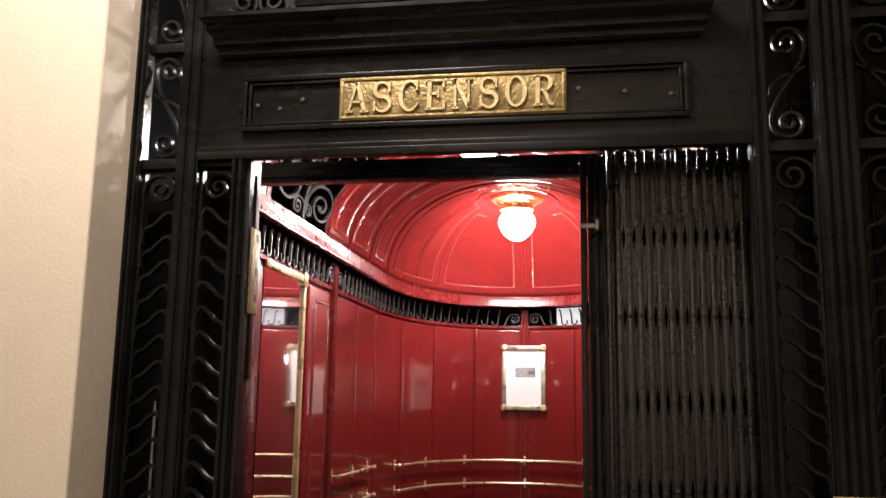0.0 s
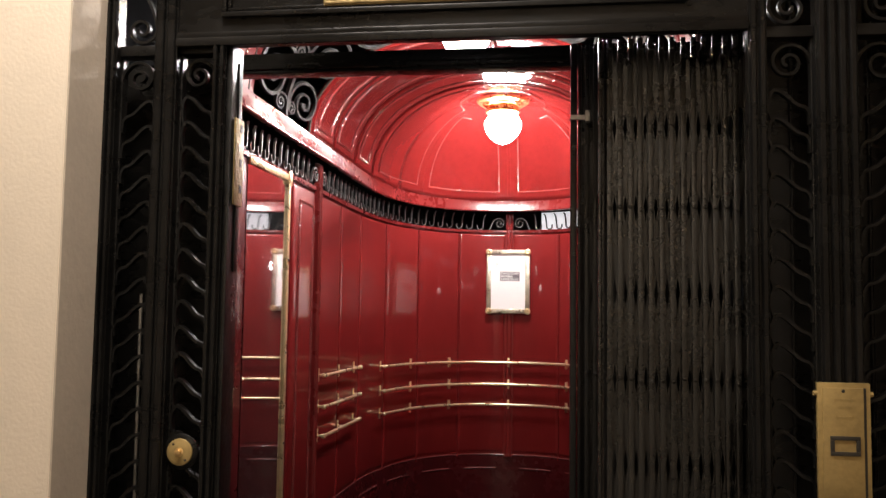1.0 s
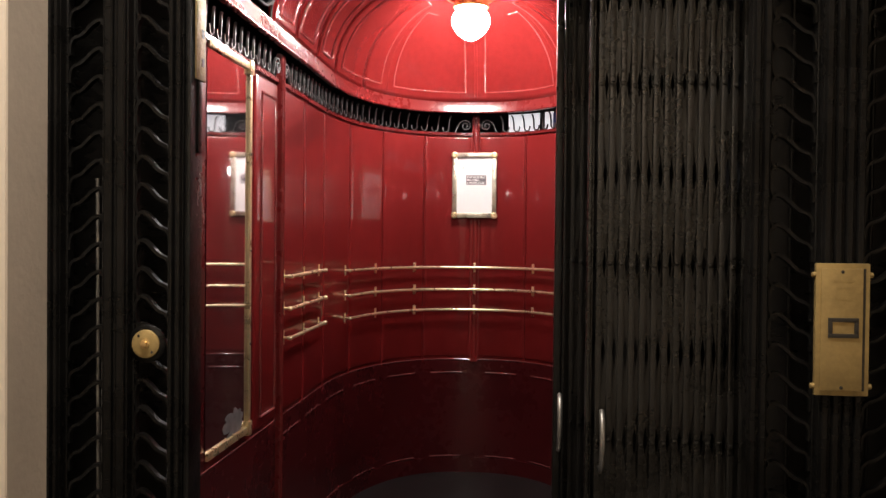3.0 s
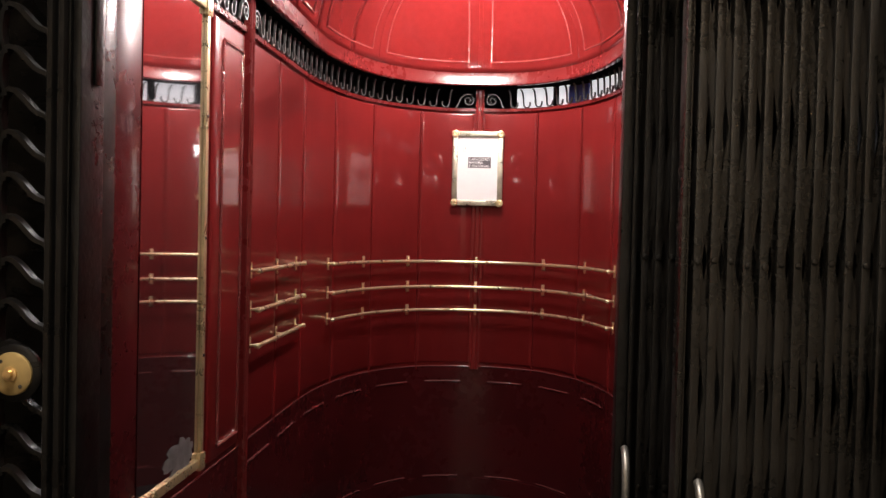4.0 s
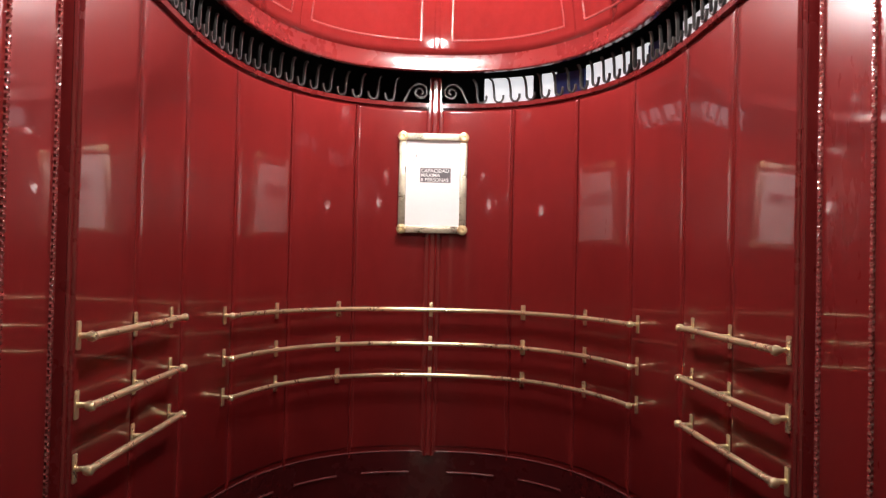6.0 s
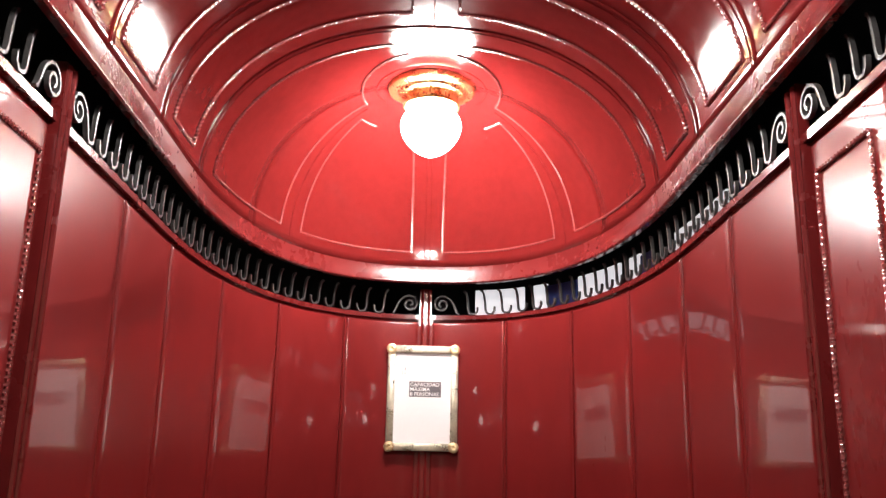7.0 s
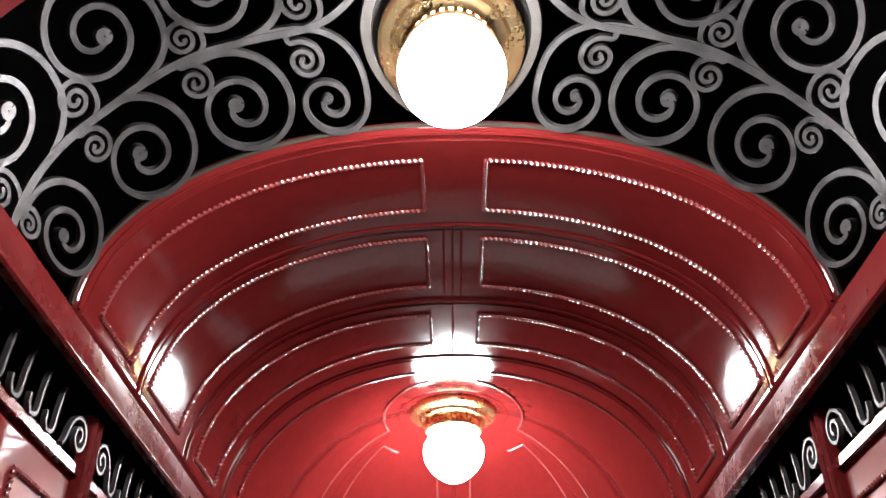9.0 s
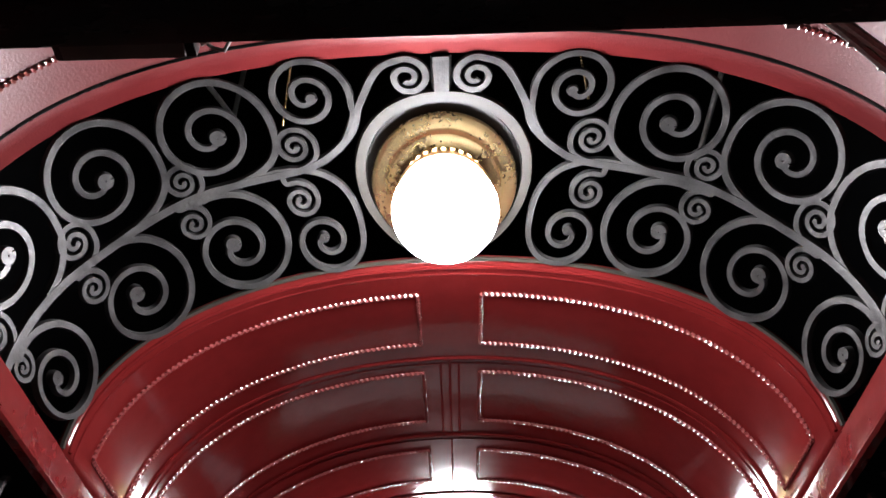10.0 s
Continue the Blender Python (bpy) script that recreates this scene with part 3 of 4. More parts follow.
# ---- folding gates ----
def folding_gate(name, label, x0, x1, y, z0, z1, n, lead, paint):
    """A folded lattice gate: flat uprights, riveted zigzag straps that cross between them, a lead post at the free side."""
    g = thing(name, label, "gate")
    step = (x1 - x0 - lead) / n
    w = step * 0.52
    up = bmesh.new()
    box(up, -w / 2, w / 2, -0.003, 0.003, z0, z1, 0.0015)
    up = mesh_of("upright", up, paint)
    rivet = mesh_of("rivet", lathe([(0, 0), (0.0050, 0), (0.0045, 0.003), (0, 0.0045)], 10, pose(0, 0, 0, 90)), paint)
    levels = [z1 - 0.02, 1.602, 1.225, 0.853, 0.48, 0.10]
    halves = [levels[0]]
    for a, b in zip(levels, levels[1:]):
        halves += [(a + b) / 2, b]
    rnd = random.Random(len(name))
    xs = [x0 + lead + step * (i + 0.5) for i in range(n)]
    lean = [rnd.uniform(-0.0018, 0.0018) for _ in xs]
    for i, x in enumerate(xs):
        o = part("upright", up, None, g)
        o.location, o.rotation_euler = (x, y + lean[i] * 1.5, 0), (0, lean[i] * 0.6, 0)
        for z in levels:
            o = part("rivet", rivet, None, g)
            o.location = (x, y - 0.003 + lean[i] * 1.5, z + lean[i] * 3)
    for i in range(n - 1):
        for d in (0, 1):
            bm = bmesh.new()
            rows = []
            for k, z in enumerate(halves):
                c = xs[i + (k + d) % 2] + lean[i] * 0.8
                rows.append((c, z))
            for dy in (0.0, 0.004):
                grid(bm, [[Vector((c - w * 0.60, y + 0.006 + d * 0.006 + dy, z)), Vector((c + w * 0.60, y + 0.006 + d * 0.006 + dy, z))] for c, z in rows])
            part("strap", bm, paint, g, smooth=False)
    part("lead_post", boxes((x0, x0 + lead * 0.55, y - 0.012, y + 0.03, z0, z1), (x0 + lead * 0.6, x0 + lead * 0.9, y - 0.004, y + 0.025, z0, z1), bevel=0.003), paint, g)
    return g


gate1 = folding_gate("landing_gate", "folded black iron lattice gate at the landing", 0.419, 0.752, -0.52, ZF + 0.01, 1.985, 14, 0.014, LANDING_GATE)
gate2 = folding_gate("cabin_gate", "folded dark iron lattice gate of the cabin", 0.357, 0.640, -0.34, ZF + 0.01, 2.03, 12, 0.03, GATE)


def pull(name, x, y, z0, z1, parent):
    bm = bmesh.new()
    line = bezier((x, y - 0.004, z0 + 0.012), (x, y - 0.045, z0 + 0.02), (x, y - 0.045, z1 - 0.02), (x, y - 0.004, z1 - 0.012), 16)
    rings = resample(line, 0.006)
    tube(bm, rings, 0.0062, 10)
    for z in (z0 + 0.012, z1 - 0.012):
        add(bm, lathe([(0, 0), (0.011, 0), (0.011, 0.005), (0.007, 0.008), (0, 0.008)], 16, pose(x, y, z, 90)))
    part(name, bm, STEEL, parent, "worn bright steel pull handle")


pull("handle", 0.453, -0.523, 0.778, 0.928, gate1)
pull("handle", 0.372, -0.352, 0.78, 0.93, gate2)
part("catch", boxes((0.357, 0.405, -0.360, -0.352, 1.838, 1.850), (0.393, 0.405, -0.375, -0.352, 1.830, 1.858), bevel=0.002), STEEL, gate2, "bright steel catch")

structure("header_beam", boxes((-0.74, 0.74, -0.135, -0.0765, 2.036, 2.094), (-0.74, 0.74, -0.150, -0.135, 2.044, 2.060), bevel=0.004), BLACK, "black gate track over the cabin entrance", "beam")
switch = thing("door_switch", "black door switch box hung on the gate track", "switch box")
part("box", boxes((-0.388, -0.245, -0.0762, -0.040, 2.066, 2.095), bevel=0.004), BLACK, switch)
part("lid", boxes((-0.378, -0.255, -0.072, -0.044, 2.061, 2.067), bevel=0.002), DARK, switch)
bm = bmesh.new()
tube(bm, [(-0.245, -0.062, 2.075), (-0.228, -0.050, 2.068), (-0.215, -0.052, 2.060), (-0.208, -0.062, 2.062), (-0.212, -0.078, 2.075)], 0.0022, 8)
tube(bm, [(-0.243, -0.07, 2.075), (-0.236, -0.058, 2.062), (-0.222, -0.068, 2.058), (-0.214, -0.082, 2.07)], 0.0018, 8)
part("wire", bm, STEEL, switch, "thin looped wires")
arm = thing("gate_arm", "worn steel operating arm on the gate track", "gate arm")
bm = bmesh.new()
for d in (0.0, 0.022):
    line = [Vector((0.345 + d, -0.085 + d * 0.3, 2.075)), Vector((0.40 + d, -0.045 + d * 0.3, 2.082)), Vector((0.50 + d, 0.035, 2.092))]
    tube(bm, line, 0.0055, 8)
part("bar", bm, STEEL, arm)
for f in (0.15, 0.45, 0.75):
    part("rung", boxes((0.352 + 0.15 * f, 0.375 + 0.15 * f, -0.080 + 0.115 * f, -0.070 + 0.115 * f, 2.074 + 0.015 * f, 2.080 + 0.015 * f), bevel=0.001), STEEL, arm)
part("bracket", boxes((0.338, 0.352, -0.092, -0.060, 2.055, 2.082), bevel=0.002), STEEL, arm)
structure("landing_sill", boxes((-0.70, 1.16, FY, 0.0, ZF - 0.06, ZF - 0.004)), STEEL, "worn metal sill of the lift", "sill")


# ---- cabin walls ----
ST = {y: run_at(y) for y in (FRONT, 0.62, 0.94, 1.33, 1.70, 2.10, 2.43, 2.65)}
SMAX = RUN[-1]
floor_bm = bmesh.new()
ring = [wall_point(s, ZF, -0.02) for s in np.linspace(-SMAX, SMAX, 120)]
vs = [floor_bm.verts.new(p) for p in ring]
vb = [floor_bm.verts.new(p - Vector((0, 0, 0.04))) for p in ring]
floor_bm.faces.new(vs)
floor_bm.faces.new(list(reversed(vb)))
for i in range(len(vs)):
    j = (i + 1) % len(vs)
    floor_bm.faces.new((vs[i], vs[j], vb[j], vb[i]))
structure("cabin_floor", floor_bm, FLOOR, "dark worn cabin floor", "floor")
cabin = structure("wall_cabin", wall_band(-SMAX, SMAX, ZF, 1.856, -0.022, 0.0), RED, "glossy red lacquered curved cabin wall of upright boards")
structure("baseboard", wall_band(-SMAX, SMAX, ZF, -0.005, 0.0, 0.012), DADO_RED, "dark red lacquered cabin baseboard", "baseboard")
structure("dado_board", wall_band(-SMAX, SMAX, ZF + 0.08, 0.562, 0.0, 0.006), DADO_RED, "dark maroon lacquered lower wall", "wall")
top_rail = structure("frieze_rail", wall_band(-SMAX, SMAX, 1.852, 1.868, -0.022, 0.014), CORNICE_RED, "red lacquered rail under the iron frieze", "trim")

# highlight along the top of the dado, drawn as a pale bead
for side in (-1, 1):
    bm = bmesh.new()
    tube(bm, [wall_point(s * side, 0.564, 0.005) for s in np.linspace(0.03, SMAX - 0.05, 90)], 0.0032, 8)
    tagged(part("dado_highlight", bm, EDGE_GLINT), "thin pale red bead standing for the highlight along the dado", "trim", kind="structure")
edges = [0.0, ST[2.65], ST[2.43], ST[2.10], ST[1.70], ST[1.33], ST[0.94] - 0.02]
for side in (-1, 1):
    for a, b in zip(edges, edges[1:]):
        a2, b2 = (a + (0.028 if a == 0 else 0.006)) * side, (b - 0.006) * side
        lo, hi = min(a2, b2), max(a2, b2)
        part("panel", wall_board(lo, hi, 0.582, 1.842), RED, cabin)
        # short pale strips in place of the highlights on lower panel edges
        for z in (0.487, 0.004):
            q = 0.16 * (hi - lo)
            bm = bmesh.new()
            tube(bm, [wall_point(s, z, 0.0065) for s in np.linspace(lo + q, hi - q, 12)], 0.0042, 8)
            part("highlight_strip", bm, EDGE_GLINT, cabin)
    # raised joint beads between the boards
    for s in edges[1:-1]:
        bm = bmesh.new()
        tube(bm, [wall_point(s * side, z, 0.004) for z in (0.55, 1.2, 1.842)], 0.0045, 8)
        part("joint_bead", bm, RED, cabin)
    # pilaster between the curved back and the mirror bay
    s = ST[0.94] * side
    bm = wall_band(s - 0.020, s + 0.020, 0.0, 1.965, 0.0, 0.020)
    for d in (-0.012, 0.012):
        tube(bm, [wall_point(s + d, z, 0.021) for z in (0.0, 1.0, 1.96)], 0.006, 8)
    part("pilaster", bm, CORNICE_RED, cabin)
    # narrow panel with rope moulding
    a, b = sorted((run_at(0.92) * side, run_at(0.615) * side))
    part("panel", wall_board(a + 0.012, b - 0.012, 0.582, 1.842, 0.010), RED, cabin)
    a, b = sorted((run_at(0.882) * side, run_at(0.700) * side))
    bm = bmesh.new()
    loop = [(a, 0.62), (a, 1.785), (b, 1.785), (b, 0.62), (a, 0.62)]
    for p, q in zip(loop, loop[1:]):
        rope(bm, [wall_point(p[0] + (q[0] - p[0]) * f, p[1] + (q[1] - p[1]) * f, 0.012) for f in (0, 0.5, 1)], 0.0038)
    part("rope_moulding", bm, ROPE, cabin)
# pilaster in the middle of the back
bm = wall_band(-0.022, 0.022, 0.55, 1.965, 0.0, 0.012)
for d in (-0.012, 0.012):
    tube(bm, [wall_point(d, z, 0.013) for z in (0.55, 1.2, 1.96)], 0.0055, 8)
part("pilaster", bm, RED, cabin)

# entrance side pieces of the cabin
# the two entrance posts are added, dark fill for the gap beside the cabin
structure("wall_entrance_left", boxes((-0.74, -0.650, -0.07, FRONT - 0.003, ZF, 2.02), bevel=0.004), BLACK, "black post added at the cabin entrance to fill the dark gap")
# the right board is added to keep the space behind its grilles black
structure("front_board", boxes((-0.76, -0.437, -0.510, -0.495, ZF, 1.955), (0.757, 1.20, -0.510, -0.495, ZF, 3.3)), BLACK, "black boards behind the iron grilles, the right one added for darkness", "board")
# strips over the red wall, the darker dado colour standing in for shade
structure("shaded_wall_strip", boxes((-HALF - 0.0, -HALF + 0.005, FRONT + 0.002, 0.160, ZF, 1.85), (HALF - 0.005, HALF, FRONT + 0.002, 0.160, ZF, 1.85), bevel=0.002), DADO_RED, "red side wall strip at the cabin entrance, darkened for shade", "board")
# added backing, so no red shows through the folded bars
structure("gate_dark_backing", boxes((0.375, 0.74, -0.290, -0.275, ZF, 2.04)), BLACK, "black board added behind the folded gate to darken its gaps", "board")
structure("wall_entrance_right", boxes((0.650, 0.74, -0.07, FRONT - 0.003, ZF, 2.02), bevel=0.004), BLACK, "black post added at the cabin entrance to fill the dark gap")


# ---- mirrors ----
def mirror_panel(side, label):
    m = thing("mirror", label, "mirror", "cabin mirrors")
    x, y0, y1, z0, z1 = side * (HALF - 0.006), 0.165, 0.580, 0.595, 1.860
    t = side * 0.004
    bm = bmesh.new()
    box(bm, min(x, x + t), max(x, x + t), y0, y1 - 0.02, z0 + 0.02, z1 - 0.02)
    part("glass", bm, MIRROR, m, "slightly foxed mirror glass", smooth=False)
    if side < 0:
        bm = bmesh.new()
        c = bm.verts.new((x + 0.0012, 0.45, z0 + 0.06))
        rim = []
        for i in range(40):
            a = 2 * math.pi * i / 40
            r = 0.05 + 0.035 * noise.noise(Vector((math.cos(a) * 2.2, math.sin(a) * 2.2, 4))) + 0.012 * noise.noise(Vector((math.cos(a) * 8, math.sin(a) * 8, 2)))
            rim.append(bm.verts.new((x + 0.0012, 0.45 + 2.0 * r * math.cos(a) * (1.2 if math.cos(a) < 0 else 0.7), max(z0 + 0.026, z0 + 0.06 + 0.9 * r * math.sin(a)))))
        for i in range(40):
            bm.faces.new((c, rim[i], rim[(i + 1) % 40]))
        part("foxed_patch", bm, FOXED, m, "pale worn patch in the silvering")
    fx = sorted((x - side * 0.009, x))
    for r in ((y1 - 0.022, y1, z0, z1), (y0, y1 - 0.022, z0, z0 + 0.024), (y0, y1 - 0.022, z1 - 0.024, z1)):
        part("frame_strip", boxes((fx[0], fx[1], *r), bevel=0.002), PALE_BRASS, m)
    for y in (y1 - 0.012,):
        for z in (z0 + 0.015, z1 - 0.015):
            bm = bmesh.new()
            box(bm, min(x - side * 0.013, x), max(x - side * 0.013, x), y - 0.020, y + 0.020, z - 0.024, z + 0.024, 0.003)
            for dy, dz in ((-0.011, -0.014), (0.011, 0.014), (0, 0)):
                add(bm, lathe([(0, 0), (0.006, 0), (0.003, 0.003), (0, 0.003)], 10, pose(x - side * 0.013, y + dy, z + dz, 0, -90 * side)))
            part("corner_piece", bm, PALE_BRASS, m, "pitted brass corner piece")
    for z in (0.9, 1.22, 1.55):
        part("screw", lathe([(0, 0), (0.005, 0), (0.003, 0.003), (0, 0.003)], 10, pose(x - side * 0.009, y1 - 0.011, z, 0, -90 * side)), DARK, m)
    return m


mirror_panel(-1, "tall wall mirror in a brass strip frame on the red wall")
mirror_panel(1, "tall wall mirror in a brass strip frame on the red wall")


# ---- iron frieze ----
frieze = thing("frieze", "wrought iron frieze of upright S bars over the cabin wall", "frieze")
Z0, Z1 = 1.868, 1.966
bm = bmesh.new()
h = Z1 - Z0
line = [(-0.034, h * 0.30), (-0.033, h * 0.14), (-0.025, h * 0.03), (-0.014, 0.003)] + bezier((-0.006, 0.006), (0.004, h * 0.12), (0.001, h * 0.35), (0.003, h * 0.5), 8)
line += bezier((0.003, h * 0.5), (0.006, h * 0.72), (0.008, h * 0.90), (0.020, h * 0.93), 8)[1:]
ribbon(bm, line, 0.0082, 0.008, lambda u, v, q: Vector((u, -q, v)))
s_bar = mesh_of("s_bar", bm, IRON)
bm = bmesh.new()
ribbon(bm, [(-u, v) for u, v in line], 0.0082, 0.008, lambda u, v, q: Vector((u, -q, v)))
s_bar_flip = mesh_of("s_bar", bm, IRON)


def curl_mesh(flip):
    bm = bmesh.new()
    r = 0.034
    sp = scroll(0, 0.040, r, 40, 1.6, inner=0.2)
    tail = bezier((0.062, 0.004), (0.050, 0.006), (0.046, h * 0.55), sp[0], 10)
    line = tail + sp[1:]
    ribbon(bm, [(u * flip, v) for u, v in line], 0.0078, 0.009, lambda u, v, q: Vector((u, -q, v)))
    return mesh_of("curl", bm, IRON)


curl_r, curl_l = curl_mesh(1), curl_mesh(-1)


def on_wall(mesh, name, s, z, off, parent):
    x, y, a = wall_at(s, off)
    ob = part(name, mesh, None, parent)
    ob.location, ob.rotation_euler = (x, y, z), (0, 0, a)
    return ob


def frieze_run(s0, s1, curl_start, curl_end):
    """S bars from s0 to s1 (away from the back's middle), with a curl at either end."""
    side = 1 if s1 > s0 else -1
    a, b = abs(s0), abs(s1)
    if curl_start:
        on_wall(curl_r if side > 0 else curl_l, "curl", side * (a + 0.038), Z0, 0.010, frieze)
        a += 0.105
    if curl_end:
        on_wall(curl_l if side > 0 else curl_r, "curl", side * (b - 0.038), Z0, 0.010, frieze)
        b -= 0.090
    n = round((b - a) / 0.068)
    for i in range(n):
        s = a + (b - a) * (i + 0.5) / n
        on_wall(s_bar_flip if side > 0 else s_bar, "s_bar", side * s, Z0, 0.010, frieze)


for side in (-1, 1):
    frieze_run(side * 0.022, side * (ST[0.94] - 0.02), True, True)
    frieze_run(side * (ST[0.94] + 0.02), side * SMAX, True, False)


# ---- cornice and vault ----
def cornice_sheet(profile, y_front=-0.10):
    """A moulding that follows the foot of the vault. profile: rows of (metres outwards from the foot, height)."""
    pts = []
    n = 110
    right = []
    for i in range(41):
        right.append((0.605, y_front + (YC - y_front) * i / 40))
    for i in range(1, 61):
        a = math.pi / 2 * (1 - i / 60)
        right.append((0.605 * math.sin(a) ** (2 / POWER), YC + 1.07 * math.cos(a) ** (2 / POWER)))
    line = right + [(-x, y) for x, y in reversed(right[:-1])]
    p = np.array(line)
    t = np.gradient(p, axis=0)
    t /= np.hypot(t[:, 0], t[:, 1])[:, None]
    bm = bmesh.new()
    rows = []
    for o, z in profile + profile[:1]:
        rows.append([Vector((p[i, 0] + t[i, 1] * o, p[i, 1] - t[i, 0] * o, z)) for i in range(len(p))])
    grid(bm, rows)
    bmesh.ops.remove_doubles(bm, verts=bm.verts, dist=1e-5)
    return bm


structure("cornice", cornice_sheet([(0.001, 1.968), (-0.003, 1.972), (-0.003, 1.979), (0.0, 1.983), (0.0005, 2.031), (0.018, 2.034), (0.016, 1.968)]), CORNICE_RED, "red lacquered cornice at the foot of the vault", "cornice")

SKIN = 0.018


def barrel_sheet(y0, y1, n):
    bm = bmesh.new()
    grid(bm, [[barrel(-90 + 180 * k / 64, y0 + (y1 - y0) * i / n) for k in range(65)] for i in range(n + 1)])
    return bm


bm = barrel_sheet(0.66, LAMP_Y, 40)
grid(bm, [[dome(phi, a) for a in [1.5 + 88.5 * k / 32 for k in range(33)]] for phi in np.linspace(-90, 90, 73)])
bmesh.ops.remove_doubles(bm, verts=bm.verts, dist=2e-4)
for f in bm.faces:
    f.normal_update()
    up = Vector((f.calc_center_median().x, 0.3 * (f.calc_center_median().y - 1.5), f.calc_center_median().z - 1.9))
    if f.normal.dot(up) < 0:
        f.normal_flip()


def plain_mesh(name, bm, mat):
    me = bpy.data.meshes.new(name)
    bm.to_mesh(me)
    bm.free()
    me.materials.append(mat)
    me.shade_smooth()
    return me


vault = tagged(new("ceiling_vault", plain_mesh("ceiling_vault", bm, VAULT_RED)), "glossy red lacquered barrel vault ending in a half dome", "ceiling", kind="structure")
so = vault.modifiers.new("thickness", "SOLIDIFY")
so.thickness, so.offset = SKIN, 1
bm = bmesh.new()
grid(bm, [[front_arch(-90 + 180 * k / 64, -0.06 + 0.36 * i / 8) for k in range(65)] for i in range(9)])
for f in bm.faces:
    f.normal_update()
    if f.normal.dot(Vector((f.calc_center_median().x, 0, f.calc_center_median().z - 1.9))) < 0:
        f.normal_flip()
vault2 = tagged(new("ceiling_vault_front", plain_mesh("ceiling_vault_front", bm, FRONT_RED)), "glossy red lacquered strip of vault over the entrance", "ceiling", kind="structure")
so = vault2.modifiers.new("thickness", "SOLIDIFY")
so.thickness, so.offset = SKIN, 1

# rope mouldings of the barrel: two long panels to each band
ropes = thing("rope_mouldings", "twisted rope mouldings of red lacquered vault panels", "moulding")


def arc(y, a0, a1, lift=0.002, n=40, tilt=0.0):
    return [barrel(a0 + (a1 - a0) * i / n, y, lift) for i in range(n + 1)]


for y0, y1 in ((0.755, 0.930), (1.045, 1.268), (1.425, 1.605)):
    for side in (-1, 1):
        bm = bmesh.new()
        a0 = side * math.degrees(math.asin((0.057 if side > 0 else 0.050) / 0.605))
        a1 = side * 84.5
        rope(bm, arc(y0, a0, a1))
        rope(bm, arc(y1, a0, a1))
        for a in (a0, a1):
            rope(bm, [barrel(a, y0, 0.002), barrel(a, (y0 + y1) / 2, 0.002), barrel(a, y1, 0.002)])
        part("panel_frame", bm, ROPE, ropes)

for side in (-1, 1):
    bm = bmesh.new()
    for y in (0.0, 0.185):
        rope(bm, [front_arch(side * (6 + 76 * i / 40), y, 0.002) for i in range(41)])
    for a in (6, 82):
        rope(bm, [front_arch(side * a, y, 0.002) for y in (0.0, 0.09, 0.185)])
    part("panel_frame", bm, ROPE, ropes)

seams = thing("vault_seams", "red lacquered raised seams between the vault boards", "seam")
for y in (0.672, 0.990, 1.345, 1.690):
    bm = bmesh.new()
    tube(bm, arc(y, -89, 89, 0.001, 70), 0.0042, 6)
    part("seam", bm, VAULT_RED, seams)
    bm = bmesh.new()
    tube(bm, arc(y + 0.022, -89, 89, 0.0, 70), 0.0022, 6)
    part("seam", bm, VAULT_RED, seams)
bm = bmesh.new()
tube(bm, [front_arch(-88 + 176 * i / 70, 0.255) for i in range(71)], 0.0032, 6)
part("seam", bm, BLACK, seams, "dark open seam near the scroll grille")
for x0, ys in ((0.0, (1.0, 1.34)), (0.0, (1.37, 1.68)), (-0.016, (1.01, 1.33)), (0.016, (1.01, 1.33))):
    bm = bmesh.new()
    tube(bm, [barrel(math.degrees(math.asin(x0 / 0.605)), ys[0] + (ys[1] - ys[0]) * i / 12, 0.0) for i in range(13)], 0.0028, 6)
    part("seam", bm, VAULT_RED, seams)


def dome_any(x, y, lift=0.002):
    """The surface of vault or dome over the plan point (x, y)."""
    if y <= LAMP_Y:
        w = spring_half(y)
        return barrel(math.degrees(math.asin(max(-1, min(1, x / w)))), y, lift)
    phi = math.degrees(math.atan2(x, y - LAMP_Y))
    r = math.hypot(x, y - LAMP_Y) / foot(phi)
    return dome(phi, math.degrees(math.asin(min(1.0, r))), lift)


